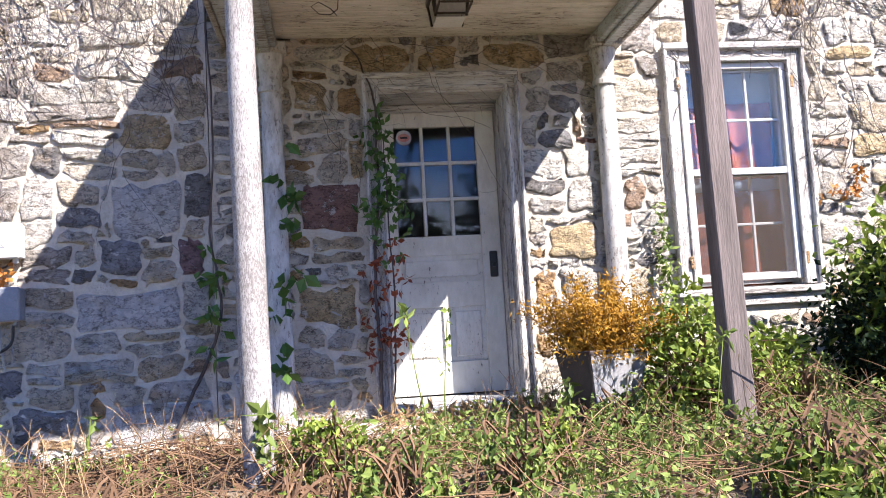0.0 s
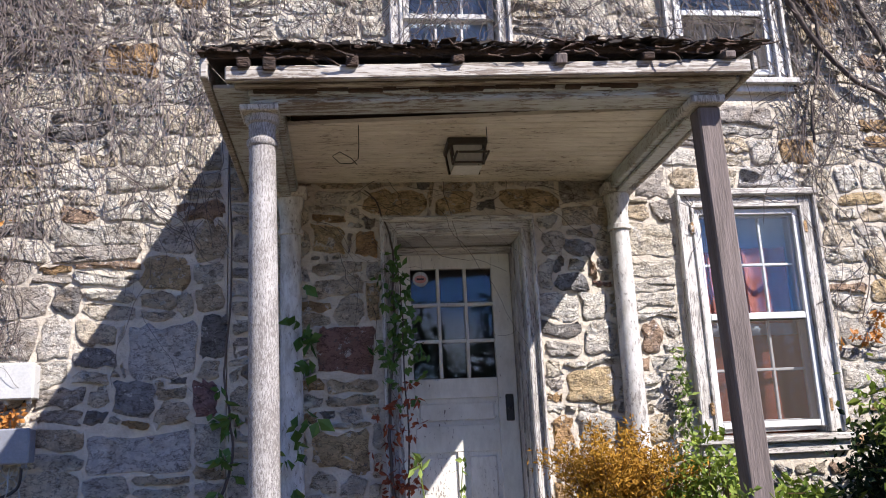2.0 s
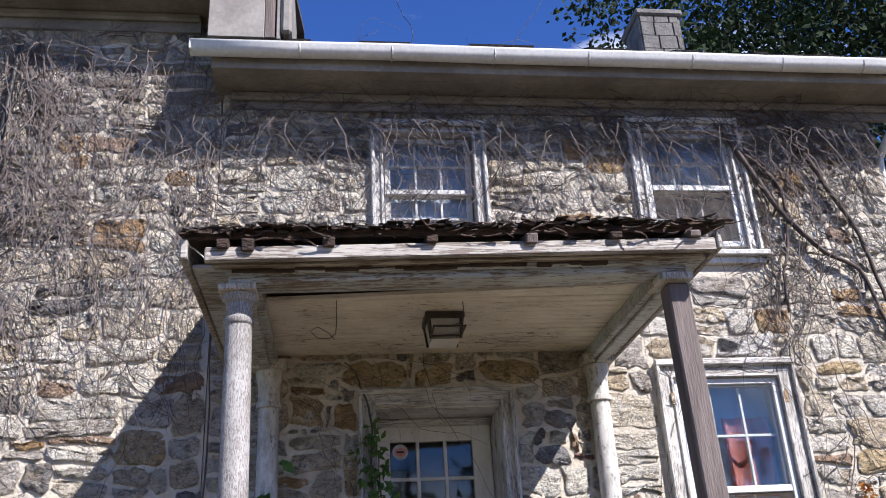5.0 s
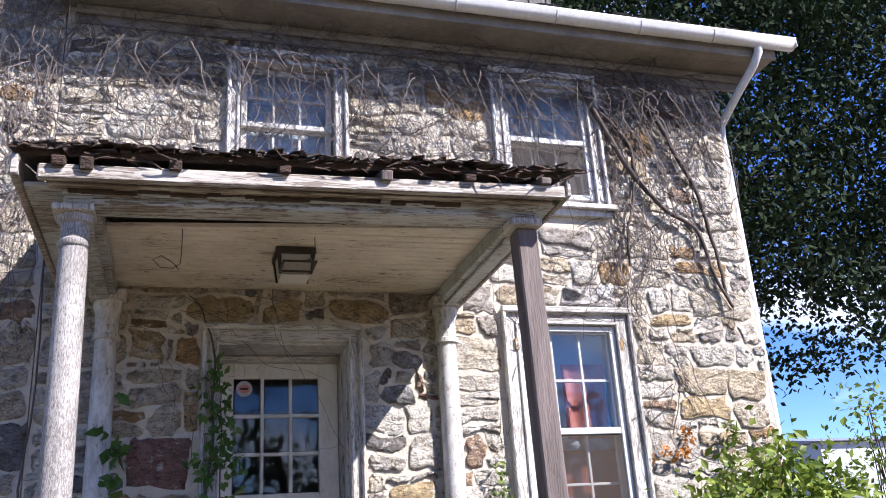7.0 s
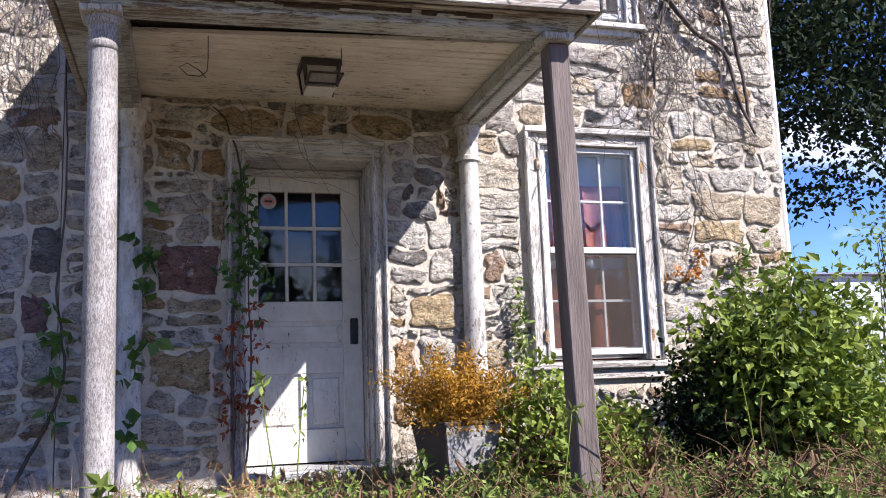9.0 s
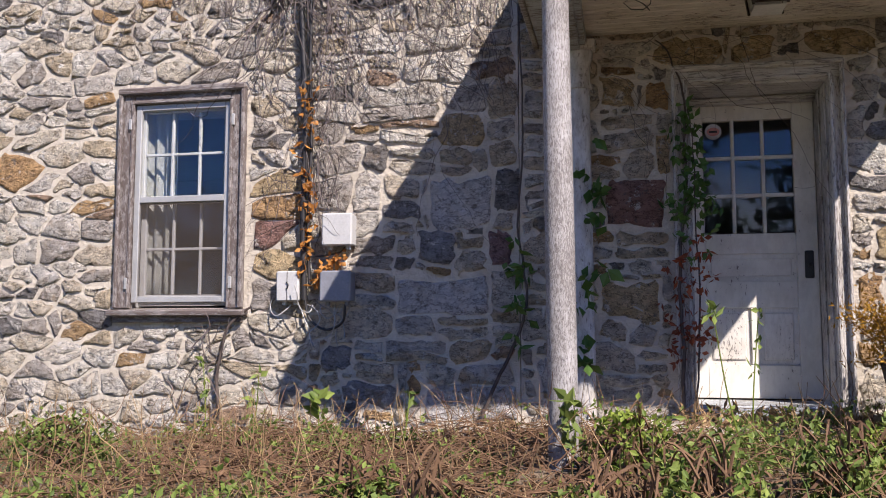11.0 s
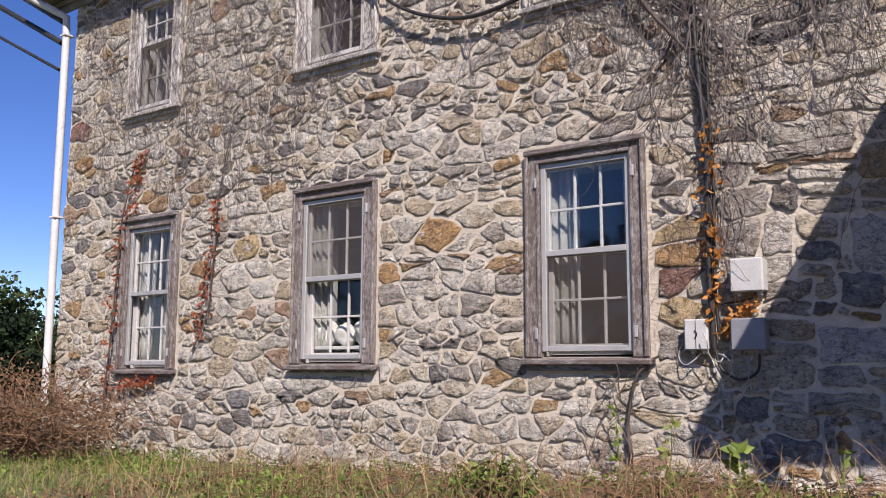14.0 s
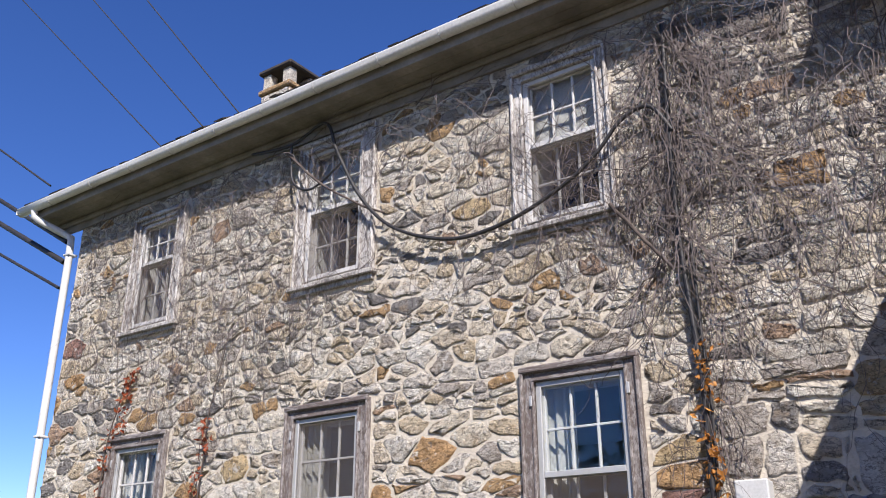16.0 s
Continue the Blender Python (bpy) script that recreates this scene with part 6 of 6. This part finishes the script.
tagged(soup("brush_stems", v, f, BROWN_STEM), "dry arching brown stems over the brush heap", "brush", kind="stuff")

g = np.random.default_rng(61)
for k in range(24):
    x, y = g.uniform(-4.2, 3.0), g.uniform(-2.7, -0.35)
    if -3.0 < x < -1.0 and y > -2.2:
        x += 3.0
    if (-1.15 < x < 0.45 and y > -1.5) or (abs(x + 0.95) < 0.25 and abs(y + 1.45) < 0.3):
        y = g.uniform(-2.7, -1.75)
    w = g.uniform(0.10, 0.24)
    h = g.uniform(0.12, 0.30) * (1.25 if y > -1.0 else 1.0)
    z = float(ground_z(np.array([x]), np.array([y]))[0])
    shrub("leafy_weed", (x, y, z), (w, w, h), int(14 + 90 * w), 26, g.uniform(0.022, 0.042), GREEN if k % 3 else BUSH_GREEN, ("bushy green weed among the dead stems", "low leafy weed with narrow leaves on the bank", "yellow-green weed clump in front of the house")[k % 3], 200 + k, 0.02, 0.9)

bucket = thing("bucket", (3.603, -1.0, 0.26), "grey metal bucket with a rolled rim among the shrubs", "bucket")
bz = float(lift(3.603))
part("pail", lathe(bmesh.new(), 3.603, -1.0, [(bz, 0.12), (bz + 0.03, 0.125), (0.659, 0.15), (0.657, 0.14), (bz + 0.05, 0.115)], 24), ALU, bucket, smooth=True)
part("rim", lathe(bmesh.new(), 3.603, -1.0, [(0.641, 0.152), (0.646, 0.158), (0.665, 0.158), (0.669, 0.152)], 24), ALU, bucket)

# ---- weeds, dead stems and litter before the house ----


def strewn(x0, x1, y0, y1, n, g, keep=None):
    x, y = g.uniform(x0, x1, n), g.uniform(y0, y1, n)
    z = ground_z(x, y)
    on = (x > -1.3) & (x < 1.2) & (y > -1.76) & (y < -0.53)
    z = np.where(on, 0.21, z)
    p = np.stack([x, y, z], -1)
    return p if keep is None else p[keep(p)]


def blades(p, h, w, g, lean=0.35):
    """Grass blades: two bent segments each."""
    n = len(p)
    a = g.uniform(0, 2 * np.pi, n)
    side = np.stack([np.cos(a), np.sin(a), 0 * a], -1)
    out = np.stack([-np.sin(a), np.cos(a), 0 * a], -1) * (lean * g.normal(size=n))[:, None]
    H = (h * g.uniform(0.5, 1.4, n))[:, None]
    up = np.array([0, 0, 1.0])
    m = p + H * 0.55 * up + out * H * 0.4
    t = p + H * up * 0.95 + out * H * 1.1
    v = np.stack([p - side * w / 2, p + side * w / 2, m + side * w * 0.35, m - side * w * 0.35, t], 1).reshape(-1, 3)
    o = np.arange(n)[:, None] * 5
    return v, np.concatenate([o + [0, 1, 2], o + [0, 2, 3], o + [3, 2, 4]])


g = np.random.default_rng(40)
clump = lambda p: (np.sin(p[:, 0] * 2.3 + 1.0) + np.sin(p[:, 1] * 3.1 + p[:, 0] * 1.1) + np.sin(p[:, 0] * 5.7 - p[:, 1] * 2.9)) / 3
right = lambda p: g.random(len(p)) < np.clip(0.30 + 0.9 * clump(p) + 0.35 * np.tanh(p[:, 0] * 0.9), 0.05, 1)
# low leafy weeds: rosettes of leaves on short stalks
seedp = strewn(-11.5, 5.0, -3.2, -0.12, 9500, g, right)
stalks = np.repeat(seedp, 5, axis=0)
hgt = np.repeat(g.uniform(0.03, 0.25, len(seedp)) * np.where(seedp[:, 0] > -1.5, 1.0, 0.75), 5)
pos = stalks + np.stack([g.normal(size=len(stalks)) * 0.05, g.normal(size=len(stalks)) * 0.05, hgt * g.uniform(0.2, 1.0, len(stalks))], -1)
v, f = leaves(np.repeat(pos, 3, axis=0), 0.036, 0.02, g, flat=1.4)
tagged(soup("weeds", v, f, GREEN), "low leafy green weeds growing along the house", "weeds", kind="stuff")
p = strewn(-12.5, 5.5, -3.3, -0.1, 15000, g, lambda p: g.random(len(p)) < np.clip(0.45 + 0.5 * clump(p) - 0.45 * ((p[:, 0] > -3.2) & (p[:, 0] < -0.3)), 0.06, 1))
v, f = blades(p, 0.13, 0.005, g, 0.6)
tagged(soup("grass", v, f, GREEN), "uneven green grass blades by the house", "grass", kind="stuff")
p = strewn(-12.5, 5.5, -3.3, -0.08, 8000, g)
v, f = blades(p, 0.13, 0.004, g, 1.6)
tagged(soup("dry_grass", v, f, STRAW), "dry straw-coloured grass and dead stalks", "grass", kind="stuff")
p = strewn(-24, -6.5, -8, 1.5, 16000, g, lambda p: (p[:, 1] < -0.9) | (p[:, 0] < -10.8))
v, f = blades(p, 0.11, 0.007, g, 0.5)
tagged(soup("lawn_grass", v, f, GREEN), "short green lawn grass beyond the weeds", "grass", kind="stuff")
p = strewn(3.8, 14, -3, 9, 9000, g)
v, f = blades(p, 0.2, 0.01, g, 0.5)
tagged(soup("meadow_grass", v, f, GREEN), "green meadow grass beside the house", "grass", kind="stuff")
# fallen stems lying about, and upright dead stalks
fallen = []
for q in np.concatenate([strewn(-6.5, 4.5, -3.0, -0.12, 1500, g), strewn(-3.2, -0.5, -2.4, -0.15, 750, g), strewn(0.2, 3.0, -2.6, -1.6, 350, g)]):
    a = g.uniform(0, np.pi)
    fallen.append((wander(q + [0, 0, g.uniform(0.01, 0.12)], (math.cos(a), math.sin(a) * 0.6, 0.12 * g.normal()), int(g.integers(4, 9)), 0.07, g, 0.2, pull=(0, 0, -0.02)), 0.0034, 0.0014))
v, f = tubes(fallen, 3)
tagged(soup("fallen_stems", v, f, BROWN_STEM), "fallen reddish-brown dead stems on the soil", "dead stems", kind="stuff")
up = []
for q in strewn(-6.5, 4.5, -2.6, -0.15, 620, g):
    up.append((wander(q, (0.3 * g.normal(), 0.3 * g.normal(), 1), int(g.integers(3, 8)), 0.06, g, 0.14), 0.003, 0.0015))
v, f = tubes(up, 3)
tagged(soup("dead_stalks", v, f, STRAW), "upright dry stalks among the weeds", "dead stems", kind="stuff")
p = np.concatenate([strewn(-6.5, 4.5, -2.8, -0.1, 5200, g), strewn(-3.2, -0.4, -2.2, -0.1, 2600, g)])
p[:, 2] += g.uniform(0.005, 0.06, len(p))
v, f = leaves(p, 0.05, 0.025, g, flat=1.0)
tagged(soup("leaf_litter", v, f, BROWN_STEM), "brown dead leaves littering the soil", "leaf litter", kind="stuff")
p = strewn(-0.5, 0.9, -0.6, -0.1, 700, g)
p[:, 2] = np.where(p[:, 1] > -0.52, 0.29, 0.215) + g.uniform(0, 0.06, len(p))
v, f = leaves(p, 0.08, 0.03, g, flat=0.8)
tagged(soup("leaf_litter", v, f, STRAW), "heap of dry leaves on the door step", "leaf litter", kind="stuff")


def tall_weed(name, base, top, leaf_at, leaf, material, label, seed):
    g = np.random.default_rng(seed)
    up = np.array([0, 0, float(lift(base[0]))])
    b, t = np.array(base) + up, np.array(top) + up
    w = thing(name, tuple(b), label, "weed")
    line = smooth_line([b, b * 0.6 + t * 0.4 + g.normal(size=3) * 0.02, t], 6)
    v, f = tubes([(line, 0.005, 0.0025)], 5)
    soup("stalk", v, f, STRAW if material is not GREEN else BUSH_GREEN, w)
    c = []
    for k in leaf_at:
        q = b * (1 - k) + t * k
        c += [q + g.normal(size=3) * 0.012 for _ in range(6)]
    v, f = leaves(np.array(c), leaf, leaf * 0.5, g, flat=0.5)
    soup("foliage", v, f, material, w)["kind"] = "stuff"
    return w


for k, (b, t, at, lf, lab) in enumerate((
    ((-0.28, -1.3, 0.0), (-0.42, -1.3, 0.70), (0.98, 1.0), 0.06, "single dry stalk topped with green leaves before the door"),
    ((-0.22, -1.0, 0.02), (-0.18, -1.0, 0.68), (0.6, 0.8, 1.0), 0.05, "slender green weed standing before the door"),
    ((-1.05, -1.75, 0.0), (-1.03, -1.75, 0.34), (0.5, 0.7, 0.85, 1.0), 0.09, "green leafy weed at the foot of the column"),
    ((-2.0, -0.9, 0.0), (-1.95, -0.85, 0.33), (0.8, 0.95), 0.06, "small yellowish weed on the bank"),
    ((0.75, -1.9, 0.0), (0.9, -1.8, 0.5), (0.97, 1.0), 0.05, "leaning weed with a leafy tip"),
    ((1.35, -1.7, 0.0), (1.02, -1.75, 0.48), (0.2,), 0.03, "bare dead stalk leaning over the weeds"),
    ((1.9, -1.7, 0.0), (1.85, -1.7, 0.58), (0.3, 0.6), 0.03, "bare reddish stalk upright in the weeds"),
    ((0.35, -1.1, 0.02), (0.4, -1.1, 0.30), (0.5, 0.8, 1.0), 0.08, "light green weed by the door step"),
    ((2.9, -1.5, 0.0), (2.85, -1.5, 0.75), (0.5, 0.6, 0.7, 0.8, 0.9, 1.0), 0.05, "tall narrow green weed before the shrub"),
    ((-3.1, -0.35, 0.0), (-3.05, -0.3, 0.42), (0.4, 0.6, 0.8, 1.0), 0.07, "green weed against the main wall"),
    ((-3.4, -0.3, 0.0), (-3.45, -0.25, 0.5), (0.4, 0.6, 0.8, 1.0), 0.06, "green weed against the main wall"),
    ((-2.6, -0.4, 0.0), (-2.62, -0.4, 0.28), (0.3, 0.5, 0.7, 1.0), 0.11, "broad-leaved bright green weed by the wall"),
)):
    tall_weed("tall_weed", b, t, at, lf, GREEN, lab, 100 + k)

# ---- trees and the distance ----


def tree(base, height, crown, radii, clumps, per, leaf, label, seed, material=None, droop=0.3, spread=0.11, reach=1.0):
    """A tree: a tapered trunk, limbs to uneven clumps of leaves, with gaps between."""
    g = np.random.default_rng(seed)
    t = thing("tree", base, label, "tree")
    b, c = np.array(base, float), np.array(crown, float)
    v, f = tubes([(smooth_line([b, b + [0.1, 0, height * 0.3], b * 0.3 + c * 0.7 - [0, 0, height * 0.05], c + [0, 0, radii[2] * 0.5]], 5), height * 0.03, height * 0.006)], 10)
    soup("trunk", v, f, BARK, t, smooth=True)
    cl, limbs = [], []
    for k in range(clumps):
        d = g.normal(size=3)
        d /= np.linalg.norm(d)
        q = c + d * np.array(radii) * g.uniform(0.25, 1.0) ** 0.5 * (1 + 0.15 * g.normal())
        cl.append(q)
        if k % 9 == 0:
            j = b * 0.25 + c * 0.75 + np.array([0, 0, g.uniform(-0.3, 0.4) * radii[2]])
            e = j + (q - j) * reach
            limbs.append((smooth_line([j, j * 0.5 + e * 0.5 + g.normal(size=3) * 0.2, e], 4), height * 0.007, height * 0.0015))
    v, f = tubes(limbs, 4)
    soup("limbs", v, f, BARK, t)["kind"] = "stuff"
    cc = np.repeat(np.array(cl), per, axis=0) + g.normal(size=(clumps * per, 3)) * np.mean(radii) * spread * np.array([1, 1, 0.7])
    v, f = leaves(cc, leaf, leaf * 0.66, g, droop=droop, flat=0.5)
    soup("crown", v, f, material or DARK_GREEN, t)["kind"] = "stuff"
    return t


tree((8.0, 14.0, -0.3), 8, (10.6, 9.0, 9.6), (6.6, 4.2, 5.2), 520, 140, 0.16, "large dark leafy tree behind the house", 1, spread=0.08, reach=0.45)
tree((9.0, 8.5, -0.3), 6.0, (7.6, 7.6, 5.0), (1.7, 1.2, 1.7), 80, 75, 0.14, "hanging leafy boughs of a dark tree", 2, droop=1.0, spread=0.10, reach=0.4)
for k, (x, y, h, r) in enumerate(((-41, 11, 6.4, 3.0), (-43, 15.5, 6.2, 3.0), (-46, 8, 5.6, 3.2), (-40, 20, 5.6, 3.2), (-38, 13, 4.6, 2.4), (-48, 3, 4.6, 3.0), (-50, 26, 6, 4))):
    tree((x, y, -0.8), h, (x, y, h * 0.45 - 0.8), (r, r, h * 0.45), 90, 60, 0.3, "distant green tree beyond the lawn", 10 + k, OLIVE_GREEN if k % 2 else DARK_GREEN)
for k, (x, y, h, r) in enumerate(((-16, -34, 12, 5), (-7, -30, 9.5, 4.4), (1, -36, 13, 5), (8.5, -31, 10, 4.6), (17, -36, 11, 4.6), (-27, -36, 10, 4.6), (27, -34, 10, 4.6), (-38, -30, 9, 4.6))):
    tree((x, y, -1.2), h, (x, y, h * 0.5 - 1.0), (r, r, h * 0.48), 70, 40, 0.45, "tree across the road facing the house", 30 + k)

shed = thing("metal_building", (26, 30, -0.8), "long pale metal-sided building beyond the meadow", "building")
boxed("wall", (24.4, 36.8, 25.0, 36.0, -0.8, 4.75), SIDING, shed, bevel=0.02)
bm = bmesh.new()
prof = [(25.0 - 0.25, 4.76), (36.25, 4.76), (30.5, 5.6)]
a, b = ([bm.verts.new((x, y, z)) for y, z in prof] for x in (24.2, 37.0))
bm.faces.new(a[::-1])
bm.faces.new(b)
for k in range(3):
    bm.faces.new((a[k], a[(k + 1) % 3], b[(k + 1) % 3], b[k]))
part("roof", bm, SLATE_BOX, shed)
boxed("door", (25.0, 26.3, 24.94, 24.996, -0.6, 3.3), SLATE_BOX, shed, "dark sliding door")
